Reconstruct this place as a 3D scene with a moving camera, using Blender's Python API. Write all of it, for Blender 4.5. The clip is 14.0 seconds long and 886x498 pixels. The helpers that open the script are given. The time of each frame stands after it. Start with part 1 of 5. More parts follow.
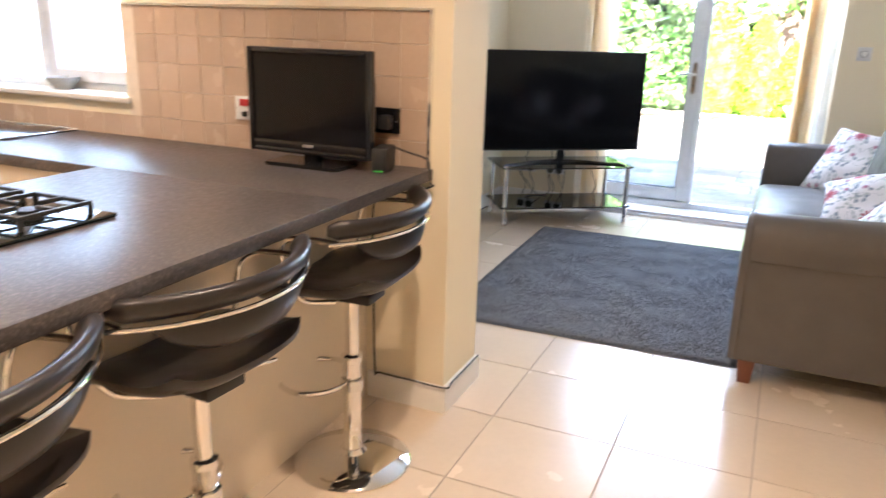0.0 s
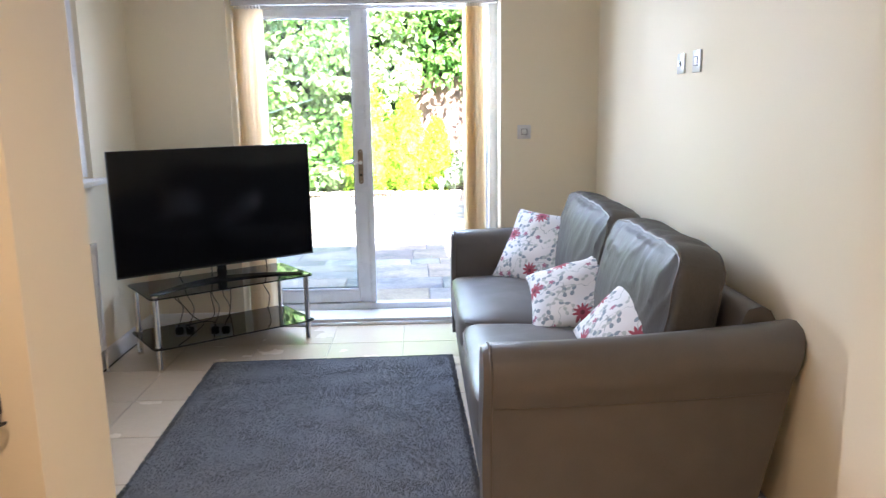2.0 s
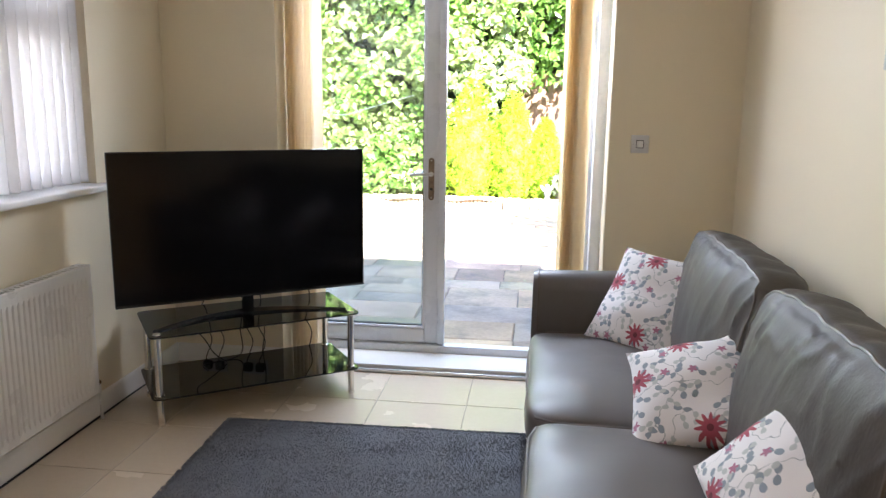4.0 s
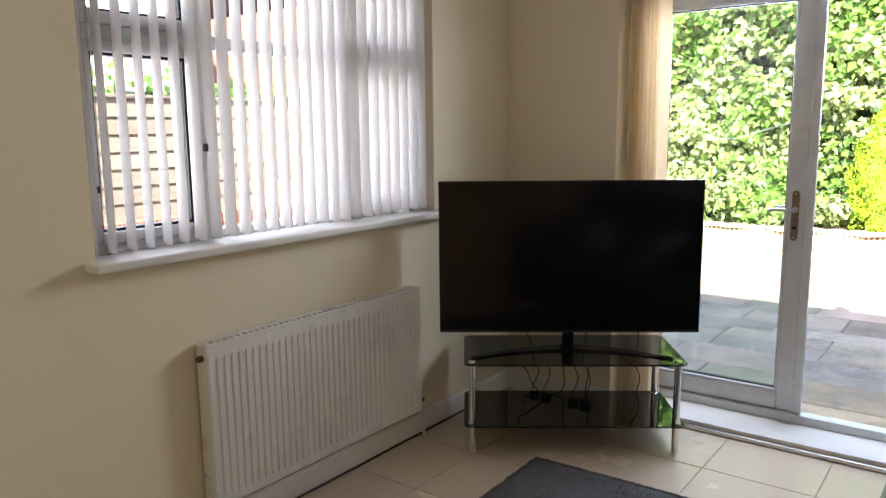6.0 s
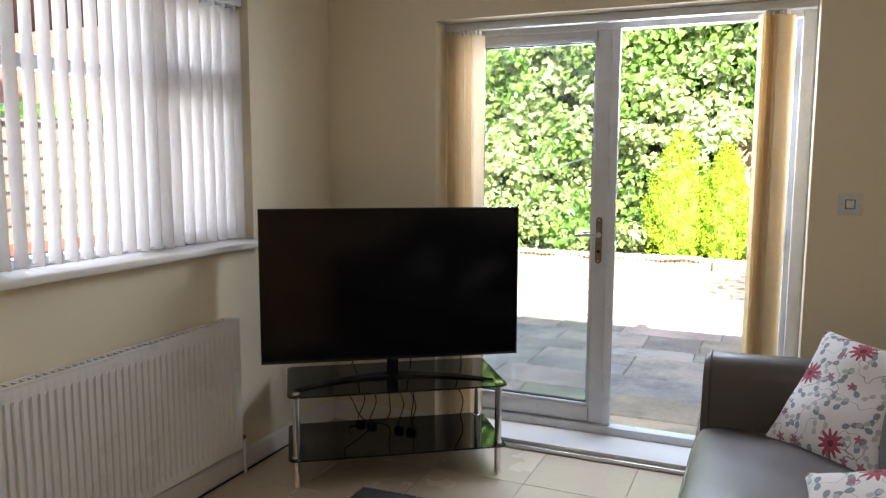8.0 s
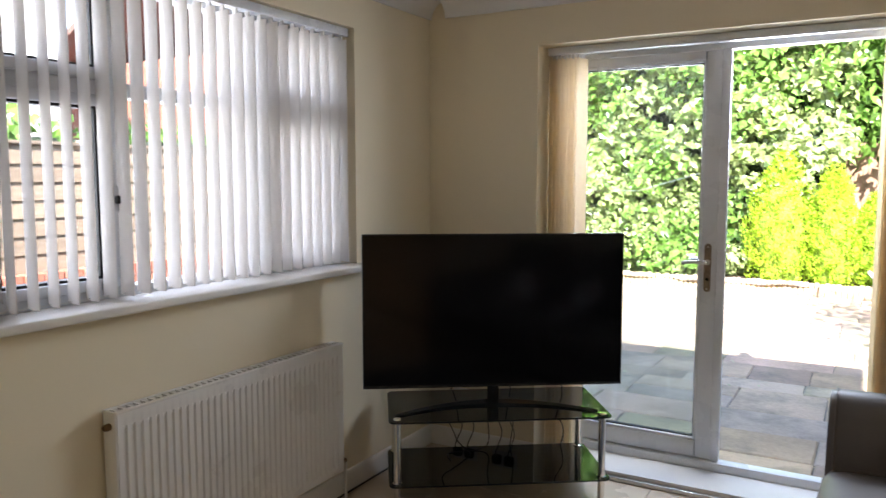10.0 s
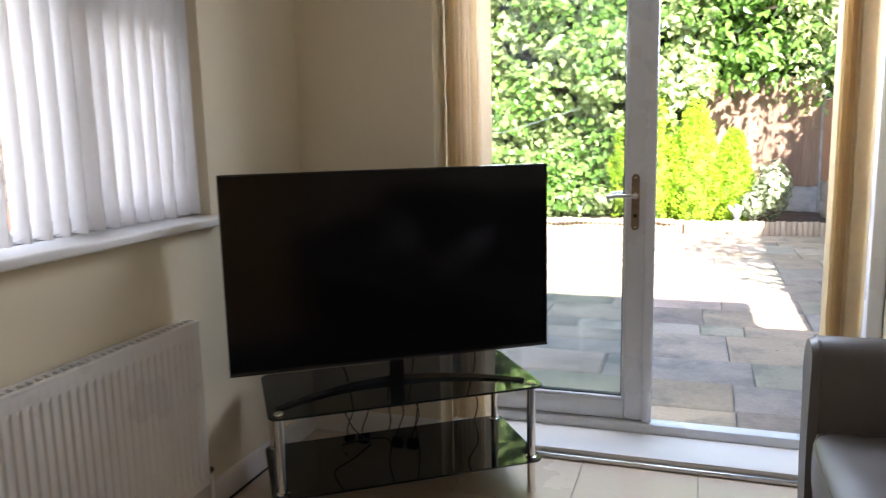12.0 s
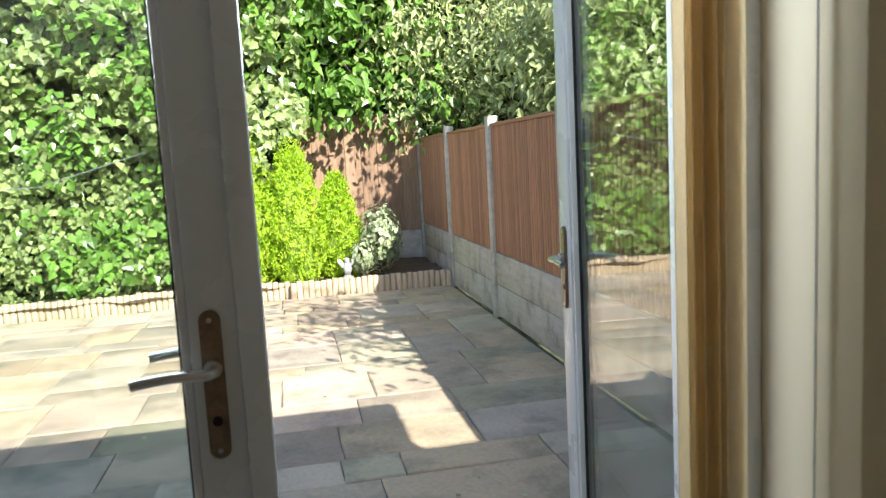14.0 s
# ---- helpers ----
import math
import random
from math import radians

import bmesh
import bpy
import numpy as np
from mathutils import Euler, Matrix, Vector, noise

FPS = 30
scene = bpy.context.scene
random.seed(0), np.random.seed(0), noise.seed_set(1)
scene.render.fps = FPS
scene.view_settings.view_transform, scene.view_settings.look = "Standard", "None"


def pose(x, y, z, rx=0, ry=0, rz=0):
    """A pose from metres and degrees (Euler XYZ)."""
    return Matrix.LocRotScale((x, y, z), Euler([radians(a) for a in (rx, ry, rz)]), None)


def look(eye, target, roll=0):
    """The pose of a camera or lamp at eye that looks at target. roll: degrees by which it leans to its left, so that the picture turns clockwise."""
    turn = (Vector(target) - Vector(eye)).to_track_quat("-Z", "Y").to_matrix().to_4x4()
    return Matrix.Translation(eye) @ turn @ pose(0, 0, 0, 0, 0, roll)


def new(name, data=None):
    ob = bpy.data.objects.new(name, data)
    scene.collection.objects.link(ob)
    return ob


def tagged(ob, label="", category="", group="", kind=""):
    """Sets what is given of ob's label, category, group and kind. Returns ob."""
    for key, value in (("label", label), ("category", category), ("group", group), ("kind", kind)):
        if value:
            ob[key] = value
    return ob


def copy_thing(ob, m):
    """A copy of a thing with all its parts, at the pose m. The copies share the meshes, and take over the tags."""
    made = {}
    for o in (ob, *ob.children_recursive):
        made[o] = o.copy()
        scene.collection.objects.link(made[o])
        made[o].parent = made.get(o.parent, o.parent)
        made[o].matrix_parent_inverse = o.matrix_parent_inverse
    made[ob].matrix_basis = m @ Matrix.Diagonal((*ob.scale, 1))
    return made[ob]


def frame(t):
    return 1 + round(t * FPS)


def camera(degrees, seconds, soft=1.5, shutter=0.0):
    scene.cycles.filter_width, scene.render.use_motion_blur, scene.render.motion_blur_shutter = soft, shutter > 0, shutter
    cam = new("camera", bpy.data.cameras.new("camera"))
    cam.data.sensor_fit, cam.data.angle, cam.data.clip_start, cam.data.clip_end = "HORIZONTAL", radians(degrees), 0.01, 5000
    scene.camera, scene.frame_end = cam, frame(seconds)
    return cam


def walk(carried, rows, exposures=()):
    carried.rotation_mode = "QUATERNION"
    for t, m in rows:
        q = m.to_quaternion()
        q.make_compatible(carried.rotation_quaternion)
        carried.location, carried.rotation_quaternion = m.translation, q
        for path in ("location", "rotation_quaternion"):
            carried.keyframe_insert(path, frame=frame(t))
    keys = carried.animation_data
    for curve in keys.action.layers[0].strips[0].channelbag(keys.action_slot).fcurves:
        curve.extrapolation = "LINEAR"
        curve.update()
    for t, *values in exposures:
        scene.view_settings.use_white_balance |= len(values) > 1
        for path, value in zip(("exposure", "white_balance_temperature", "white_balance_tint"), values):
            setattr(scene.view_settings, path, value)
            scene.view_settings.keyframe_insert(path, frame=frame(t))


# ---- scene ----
cam = camera(61.1, 14.0, soft=1.3, shutter=0.22)
PATH = [
    (0, (0.128, 0.118, 1.404), (-0.646, 1.871, 0.831), 1.6),
    (0.5, (0.057, 0.25, 1.456), (-0.309, 2.161, 0.993), 2.4),
    (1, (0.031, 0.467, 1.463), (-0.201, 2.411, 1.056), 0.6),
    (1.5, (-0.058, 0.749, 1.469), (-0.197, 2.71, 1.101), -1.2),
    (2, (-0.123, 1.038, 1.459), (-0.065, 3.002, 1.087), -0.9),
    (2.2, (-0.112, 1.154, 1.432), (-0.007, 3.118, 1.068), -0.4),
    (4.5, (0.096, 2.271, 1.475), (-0.339, 4.185, 1.091), 1.0),
    (5, (0.141, 2.389, 1.473), (-0.558, 4.224, 1.091), 0.8),
    (5.5, (0.207, 2.436, 1.456), (-0.849, 4.097, 1.098), -0.2),
    (6, (0.255, 2.447, 1.485), (-0.929, 4.027, 1.169), -0.6),
    (6.5, (0.287, 2.455, 1.459), (-0.788, 4.125, 1.218), 0.3),
    (7, (0.293, 2.457, 1.454), (-0.578, 4.243, 1.23), 1.6),
    (9.5, (0.197, 2.475, 1.513), (-0.573, 4.304, 1.263), -0.2),
    (10, (0.171, 2.457, 1.503), (-0.822, 4.183, 1.313), -0.0),
    (10.5, (0.007, 2.411, 1.52), (-1.043, 4.106, 1.374), 0.4),
    (11, (-0.041, 2.44, 1.495), (-1.065, 4.15, 1.334), -0.1),
    (11.5, (-0.137, 2.68, 1.442), (-1.003, 4.464, 1.184), -0.5),
    (12, (-0.289, 3.031, 1.389), (-0.924, 4.901, 1.07), -1.3),
    (12.5, (-0.418, 3.424, 1.432), (-0.716, 5.367, 1.063), -1.6),
    (13, (-0.455, 3.984, 1.374), (-0.405, 5.941, 0.964), -2.7),
    (13.5, (-0.467, 4.549, 1.398), (-0.118, 6.486, 1.046), -2.3),
    (14, (-0.4, 5.096, 1.395), (-0.002, 7.04, 1.151), -3.1),
]
walk(cam, [(t, look(eye, target, roll)) for t, eye, target, roll in PATH],
     exposures=[(0.0, 3.92, 5250, 18), (0.5, 3.8, 5250, 19), (1.5, 3.58, 5250, 20), (2.2, 3.46, 5350, 19), (5.0, 2.84, 6100, 20), (7.2, 2.52, 6150, 19), (9.5, 2.5, 6050, 19), (11.0, 2.36, 6100, 18), (12.0, 2.5, 6000, 20), (12.5, 2.68, 5950, 21), (13.0, 2.58, 5950, 19), (13.5, 2.25, 6000, 17), (14.0, 1.36, 6200, 9)])


# ---- light ----
SUN_TO = Vector((-0.54, 1.14, -1.0)).normalized()
world = bpy.data.worlds.new("sky")
scene.world = world
world.use_nodes = True
wn = world.node_tree
sky = wn.nodes.new("ShaderNodeTexSky")
sky.sky_type = "NISHITA"
sky.sun_disc = False
sky.sun_elevation = math.asin(-SUN_TO.z)
sky.sun_rotation = math.atan2(-SUN_TO.x, -SUN_TO.y)
bg = wn.nodes["Background"]
wn.links.new(sky.outputs["Color"], bg.inputs["Color"])
bg.inputs["Strength"].default_value = 0.15
sun = new("sun", bpy.data.lights.new("sun", "SUN"))
sun.data.energy = 5.0
sun.data.angle = radians(0.53)
sun.data.color = (1.0, 0.95, 0.86)
sun.matrix_world = look((0, 0, 12), Vector((0, 0, 12)) + SUN_TO)


def window_light(name, centre, towards, w, h, power, colour):
    """Skylight that enters by an opening."""
    lamp = new(name, bpy.data.lights.new(name, "AREA"))
    lamp.data.shape, lamp.data.size, lamp.data.size_y = "RECTANGLE", w, h
    lamp.data.energy, lamp.data.color = power, colour
    lamp.matrix_world = look(centre, Vector(centre) + Vector(towards))
    return lamp


window_light("skylight_patio_door", (-0.60, 6.80, 1.92), (0, -1, -0.30), 1.30, 0.60, 10.0, (0.87, 0.955, 1.0))
window_light("skylight_side_window", (-2.2, 4.48, 1.65), (1, 0, -0.1), 1.55, 1.0, 3.8, (0.965, 0.975, 1.0))
window_light("skylight_kitchen_window", (-3.0, 2.8, 1.6), (0, -1, -0.1), 1.2, 0.95, 2.8, (0.92, 0.97, 1.0))


# ---- materials ----
def mat(name, rgb, rough=0.5, metal=0.0, var=0.12, scale=6.0, fine=90.0, bump=0.08, rnd=0.0, island=0.0,
        stretch=(1, 1, 1), spec=0.5, coat=0.0, relief=0.002, sub=0.0, dirt=None, tints=None):
    m = bpy.data.materials.new(name)
    m.use_nodes = True
    nt = m.node_tree
    N, L = nt.nodes.new, nt.links.new
    b = nt.nodes["Principled BSDF"]
    b.inputs["Metallic"].default_value = metal
    b.inputs["Specular IOR Level"].default_value = spec
    b.inputs["Coat Weight"].default_value = coat
    tc, mp = N("ShaderNodeTexCoord"), N("ShaderNodeMapping")
    mp.inputs["Scale"].default_value = stretch
    place = tc.outputs["Object"]
    if rnd:
        info, far, shift = N("ShaderNodeObjectInfo"), N("ShaderNodeVectorMath"), N("ShaderNodeVectorMath")
        far.operation, shift.operation = "SCALE", "ADD"
        far.inputs[0].default_value = (31.0, 17.0, 23.0)
        L(info.outputs["Random"], far.inputs["Scale"])
        L(place, shift.inputs[0])
        L(far.outputs["Vector"], shift.inputs[1])
        place = shift.outputs["Vector"]
    L(place, mp.inputs["Vector"])
    n1, n2 = N("ShaderNodeTexNoise"), N("ShaderNodeTexNoise")
    n1.inputs["Scale"].default_value, n2.inputs["Scale"].default_value = scale, fine
    n1.inputs["Detail"].default_value, n2.inputs["Detail"].default_value = 5, 3
    for n in (n1, n2):
        L(mp.outputs["Vector"], n.inputs["Vector"])
    mix = N("ShaderNodeMath")
    mix.operation = "MULTIPLY_ADD"
    L(n1.outputs["Fac"], mix.inputs[0])
    mix.inputs[1].default_value = 1.3
    half = N("ShaderNodeMath")
    half.operation = "MULTIPLY"
    L(n2.outputs["Fac"], half.inputs[0])
    half.inputs[1].default_value = 0.7
    L(half.outputs[0], mix.inputs[2])
    mr = N("ShaderNodeMapRange")
    mr.inputs["From Min"].default_value, mr.inputs["From Max"].default_value = 0.55, 1.45
    mr.inputs["To Min"].default_value, mr.inputs["To Max"].default_value = 1 - var, 1 + var
    L(mix.outputs[0], mr.inputs["Value"])
    value = mr.outputs["Result"]
    if rnd or island:
        r = N("ShaderNodeNewGeometry" if island else "ShaderNodeObjectInfo")
        rr = N("ShaderNodeMapRange")
        a = island or rnd
        rr.inputs["To Min"].default_value, rr.inputs["To Max"].default_value = 1 - a, 1 + a
        L(r.outputs["Random Per Island" if island else "Random"], rr.inputs["Value"])
        mu = N("ShaderNodeMath")
        mu.operation = "MULTIPLY"
        L(value, mu.inputs[0])
        L(rr.outputs["Result"], mu.inputs[1])
        value = mu.outputs[0]
    hs = N("ShaderNodeHueSaturation")
    hs.inputs["Color"].default_value = (*rgb, 1)
    L(value, hs.inputs["Value"])
    if tints:
        pick, ramp = N("ShaderNodeObjectInfo"), N("ShaderNodeValToRGB")
        ramp.color_ramp.interpolation = "CONSTANT"
        el = ramp.color_ramp.elements
        while len(el) < len(tints):
            el.new(0.5)
        for k, c in enumerate(tints):
            el[k].position = k / len(tints)
            el[k].color = (*c, 1)
        hop = N("ShaderNodeMath")
        hop.operation = "FRACT"
        by = N("ShaderNodeMath")
        by.operation = "MULTIPLY"
        by.inputs[1].default_value = 7.31
        L(pick.outputs["Random"], by.inputs[0])
        L(by.outputs[0], hop.inputs[0])
        L(hop.outputs[0], ramp.inputs["Fac"])
        L(ramp.outputs["Color"], hs.inputs["Color"])
    colour = hs.outputs["Color"]
    if dirt:
        n3 = N("ShaderNodeTexNoise")
        n3.inputs["Scale"].default_value = dirt[1]
        n3.inputs["Detail"].default_value = 8
        n3.inputs["Roughness"].default_value = 0.7
        L(place, n3.inputs["Vector"])
        d = N("ShaderNodeMapRange")
        d.inputs["From Min"].default_value, d.inputs["From Max"].default_value = 0.48, 0.72
        d.inputs["To Max"].default_value = dirt[2]
        L(n3.outputs["Fac"], d.inputs["Value"])
        mx = N("ShaderNodeMixRGB")
        mx.inputs["Color2"].default_value = (*dirt[0], 1)
        L(d.outputs["Result"], mx.inputs["Fac"])
        L(colour, mx.inputs["Color1"])
        colour = mx.outputs["Color"]
    L(colour, b.inputs["Base Color"])
    ro = N("ShaderNodeMapRange")
    ro.inputs["From Min"].default_value, ro.inputs["From Max"].default_value = 0.3, 0.7
    ro.inputs["To Min"].default_value, ro.inputs["To Max"].default_value = max(rough * 0.85, 0.0), min(rough * 1.15, 1)
    L(n1.outputs["Fac"], ro.inputs["Value"])
    L(ro.outputs["Result"], b.inputs["Roughness"])
    if bump:
        bp = N("ShaderNodeBump")
        bp.inputs["Strength"].default_value, bp.inputs["Distance"].default_value = bump, relief
        L(mix.outputs[0], bp.inputs["Height"])
        L(bp.outputs["Normal"], b.inputs["Normal"])
    if sub:
        tr, ms = N("ShaderNodeBsdfTranslucent"), N("ShaderNodeMixShader")
        L(colour, tr.inputs["Color"])
        ms.inputs["Fac"].default_value = sub
        out = nt.nodes["Material Output"]
        L(b.outputs[0], ms.inputs[1])
        L(tr.outputs[0], ms.inputs[2])
        L(ms.outputs[0], out.inputs["Surface"])
    return m


def glass_mat(name, tint=(0.97, 0.99, 0.98)):
    m = bpy.data.materials.new(name)
    m.use_nodes = True
    nt = m.node_tree
    N, L = nt.nodes.new, nt.links.new
    nt.nodes.remove(nt.nodes["Principled BSDF"])
    t, g, f, x = N("ShaderNodeBsdfTransparent"), N("ShaderNodeBsdfGlossy"), N("ShaderNodeLayerWeight"), N("ShaderNodeMixShader")
    t.inputs["Color"].default_value = (*tint, 1)
    g.inputs["Roughness"].default_value = 0.0
    f.inputs["Blend"].default_value = 0.5
    p5, lift = N("ShaderNodeMath"), N("ShaderNodeMath")
    p5.operation, lift.operation = "POWER", "MULTIPLY_ADD"
    L(f.outputs["Facing"], p5.inputs[0])
    p5.inputs[1].default_value = 4.0
    L(p5.outputs[0], lift.inputs[0])
    lift.inputs[1].default_value, lift.inputs[2].default_value = 0.95, 0.035
    L(lift.outputs[0], x.inputs["Fac"])
    L(t.outputs[0], x.inputs[1])
    L(g.outputs[0], x.inputs[2])
    L(x.outputs[0], nt.nodes["Material Output"].inputs["Surface"])
    return m


def floral_mat(name):
    """White cotton printed with red flowers, grey-green leaves and stems."""
    m = bpy.data.materials.new(name)
    m.use_nodes = True
    nt = m.node_tree
    N, L = nt.nodes.new, nt.links.new
    b = nt.nodes["Principled BSDF"]
    b.inputs["Roughness"].default_value = 0.85
    tc = N("ShaderNodeTexCoord")
    sep = N("ShaderNodeSeparateXYZ")
    L(tc.outputs["Object"], sep.inputs[0])
    flat = N("ShaderNodeCombineXYZ")
    L(sep.outputs[0], flat.inputs[0])
    L(sep.outputs[1], flat.inputs[1])

    def math_node(op, a, c=None, d=None):
        n = N("ShaderNodeMath")
        n.operation = op
        for i, v in enumerate((a, c, d)):
            if v is None:
                continue
            if isinstance(v, (int, float)):
                n.inputs[i].default_value = v
            else:
                L(v, n.inputs[i])
        return n.outputs[0]

    def blossoms(scale, radius, petals, lobe, offset, keep):
        mp = N("ShaderNodeMapping")
        mp.inputs["Location"].default_value = offset
        L(flat.outputs[0], mp.inputs["Vector"])
        v = N("ShaderNodeTexVoronoi")
        v.inputs["Scale"].default_value = scale
        v.inputs["Randomness"].default_value = 0.75
        v.voronoi_dimensions = "2D"
        L(mp.outputs[0], v.inputs["Vector"])
        sub = N("ShaderNodeVectorMath")
        sub.operation = "SUBTRACT"
        L(mp.outputs[0], sub.inputs[0])
        L(v.outputs["Position"], sub.inputs[1])
        se = N("ShaderNodeSeparateXYZ")
        L(sub.outputs[0], se.inputs[0])
        cs = N("ShaderNodeSeparateColor")
        L(v.outputs["Color"], cs.inputs[0])
        ang = math_node("ADD", math_node("ARCTAN2", se.outputs[1], se.outputs[0]), math_node("MULTIPLY", cs.outputs[0], 6.28))
        r = math_node("MULTIPLY", math_node("MULTIPLY_ADD", math_node("COSINE", math_node("MULTIPLY", ang, petals)), lobe, 1 - lobe), radius)
        dist = math_node("SQRT", math_node("ADD", math_node("POWER", se.outputs[0], 2), math_node("POWER", se.outputs[1], 2)))
        inside = math_node("LESS_THAN", dist, r)
        kept = math_node("MULTIPLY", inside, math_node("LESS_THAN", cs.outputs[1], keep))
        heart = math_node("LESS_THAN", dist, radius * 0.22)
        return kept, heart, cs.outputs[2], dist

    base = N("ShaderNodeRGB")
    base.outputs[0].default_value = (0.80, 0.77, 0.75, 1)
    colour = base.outputs[0]

    def lay(mask, rgb, under):
        mx = N("ShaderNodeMixRGB")
        L(mask, mx.inputs["Fac"])
        L(under, mx.inputs["Color1"])
        mx.inputs["Color2"].default_value = (*rgb, 1)
        return mx.outputs["Color"]

    wv = N("ShaderNodeTexNoise")
    wv.inputs["Scale"].default_value = 7
    L(flat.outputs[0], wv.inputs["Vector"])
    stem = math_node("LESS_THAN", math_node("ABSOLUTE", math_node("SUBTRACT", wv.outputs["Fac"], 0.5)), 0.004)
    colour = lay(stem, (0.38, 0.39, 0.38), colour)
    leaf, _, _, _ = blossoms(17, 0.027, 2, 0.60, (0.3, 0.1, 0), 0.55)
    colour = lay(leaf, (0.27, 0.31, 0.34), colour)
    leaf2, _, _, _ = blossoms(19, 0.023, 2, 0.60, (0.7, 0.4, 0), 0.5)
    colour = lay(leaf2, (0.50, 0.52, 0.49), colour)
    small, heart, _, _ = blossoms(12, 0.016, 5, 0.25, (0.11, 0.63, 0), 0.34)
    colour = lay(small, (0.42, 0.17, 0.24), colour)
    big, heart, tone, _ = blossoms(5.6, 0.047, 11, 0.24, (0.05, 0.02, 0), 0.62)
    colour = lay(big, (0.38, 0.075, 0.10), colour)
    colour = lay(math_node("MULTIPLY", big, heart), (0.16, 0.03, 0.04), colour)
    L(colour, b.inputs["Base Color"])
    n = N("ShaderNodeTexNoise")
    n.inputs["Scale"].default_value = 600
    L(tc.outputs["Object"], n.inputs["Vector"])
    bp = N("ShaderNodeBump")
    bp.inputs["Strength"].default_value, bp.inputs["Distance"].default_value = 0.25, 0.001
    L(n.outputs["Fac"], bp.inputs["Height"])
    L(bp.outputs[0], b.inputs["Normal"])
    return m


CREAM = mat("cream_wall_paint", (0.785, 0.69, 0.50), 0.75, var=0.03, scale=1.2, fine=180, bump=0.12, relief=0.001)
CEIL = mat("white_ceiling_paint", (0.78, 0.76, 0.72), 0.85, var=0.03, scale=1.5, fine=160, bump=0.1)
GLOSS = mat("white_gloss_woodwork", (0.76, 0.73, 0.68), 0.35, var=0.04, scale=4, fine=60, bump=0.05)
UPVC = mat("white_upvc", (0.70, 0.72, 0.75), 0.28, var=0.03, scale=5, fine=50, bump=0.02)
TILE = mat("cream_porcelain_floor", (0.63, 0.52, 0.39), 0.25, var=0.05, scale=3.0, fine=40, bump=0.03, rnd=0.03)
GROUT = mat("grey_grout", (0.42, 0.355, 0.28), 0.9, var=0.15, scale=20, bump=0.3)
WTILE = mat("beige_ceramic_wall_tile", (0.50, 0.375, 0.275), 0.25, var=0.06, scale=7, fine=60, bump=0.06, rnd=0.05)
WGROUT = mat("pale_wall_grout", (0.72, 0.62, 0.50), 0.9, var=0.1, scale=30, bump=0.2)
WORKTOP = mat("dark_speckled_laminate", (0.058, 0.051, 0.050), 0.36, var=0.3, scale=50, fine=190, bump=0.0, spec=0.38, dirt=((0.17, 0.145, 0.13), 95, 0.9))
PANEL = mat("cream_gloss_bar_panel", (0.70, 0.60, 0.46), 0.25, var=0.03, scale=2, bump=0.02)
BLACK = mat("black_gloss_plastic", (0.008, 0.008, 0.009), 0.18, var=0.1, bump=0.0)
MATT = mat("matt_black_plastic", (0.018, 0.018, 0.018), 0.5, var=0.1, scale=20, bump=0.05)
SCREEN = mat("dark_screen_glass", (0.004, 0.004, 0.005), 0.12, var=0.05, bump=0.0, spec=0.20)
CHROME = mat("polished_chrome", (0.80, 0.78, 0.75), 0.07, 1.0, var=0.03, bump=0.0)
STEEL = mat("brushed_steel", (0.55, 0.54, 0.52), 0.3, 1.0, var=0.08, stretch=(1, 1, 12), bump=0.05)
BGLASS = mat("black_tinted_glass", (0.006, 0.008, 0.008), 0.03, var=0.0, bump=0.0, spec=0.5)
LEATHER = mat("taupe_leather", (0.118, 0.105, 0.094), 0.44, var=0.12, scale=9, fine=260, bump=0.28, relief=0.0015, spec=0.32)
BLEATHER = mat("black_faux_leather", (0.014, 0.011, 0.010), 0.36, var=0.15, scale=14, fine=260, bump=0.2)
LEATHER_SOFT = mat("creased_taupe_leather", (0.092, 0.084, 0.075), 0.52, var=0.12, scale=9, fine=120, bump=0.35, relief=0.006, stretch=(1, 1.9, 0.5), spec=0.24)
PIPING = mat("leather_piping", (0.10, 0.082, 0.068), 0.45, var=0.1, scale=40, bump=0.1)
RUG = mat("charcoal_shaggy_wool", (0.122, 0.125, 0.134), 0.95, var=0.22, scale=9, fine=150, bump=0.6, relief=0.004)
RUGTUFT = mat("charcoal_wool_tufts", (0.142, 0.145, 0.155), 0.95, var=0.30, scale=5, fine=24, bump=0.0, island=0.05, spec=0.1)
BLIND = mat("white_blind_fabric", (0.82, 0.795, 0.765), 0.9, var=0.04, scale=30, fine=300, bump=0.15, sub=0.48)
CREAMBLIND = mat("cream_blind_fabric", (0.92, 0.83, 0.665), 0.9, var=0.06, scale=30, fine=300, bump=0.15, sub=0.6)
RAD = mat("white_enamel", (0.76, 0.73, 0.68), 0.3, var=0.03, scale=5, bump=0.02)
FOOTWOOD = mat("reddish_brown_wood", (0.16, 0.055, 0.025), 0.4, var=0.25, scale=10, stretch=(8, 8, 1), bump=0.1)
BRASS = mat("aged_brass", (0.20, 0.13, 0.065), 0.38, 1.0, var=0.25, scale=30, bump=0.1)
BRONZE = mat("dark_worn_bronze", (0.215, 0.165, 0.122), 0.34, 0.7, var=0.4, scale=26, fine=120, bump=0.15)
RUBBER = mat("black_cable_rubber", (0.012, 0.012, 0.012), 0.55, var=0.1, bump=0.0)
RED = mat("red_switch_plastic", (0.45, 0.02, 0.02), 0.35, var=0.05, bump=0.0)
PLATE = mat("satin_steel_faceplate", (0.48, 0.47, 0.46), 0.34, 0.15, var=0.08, scale=30, bump=0.03)
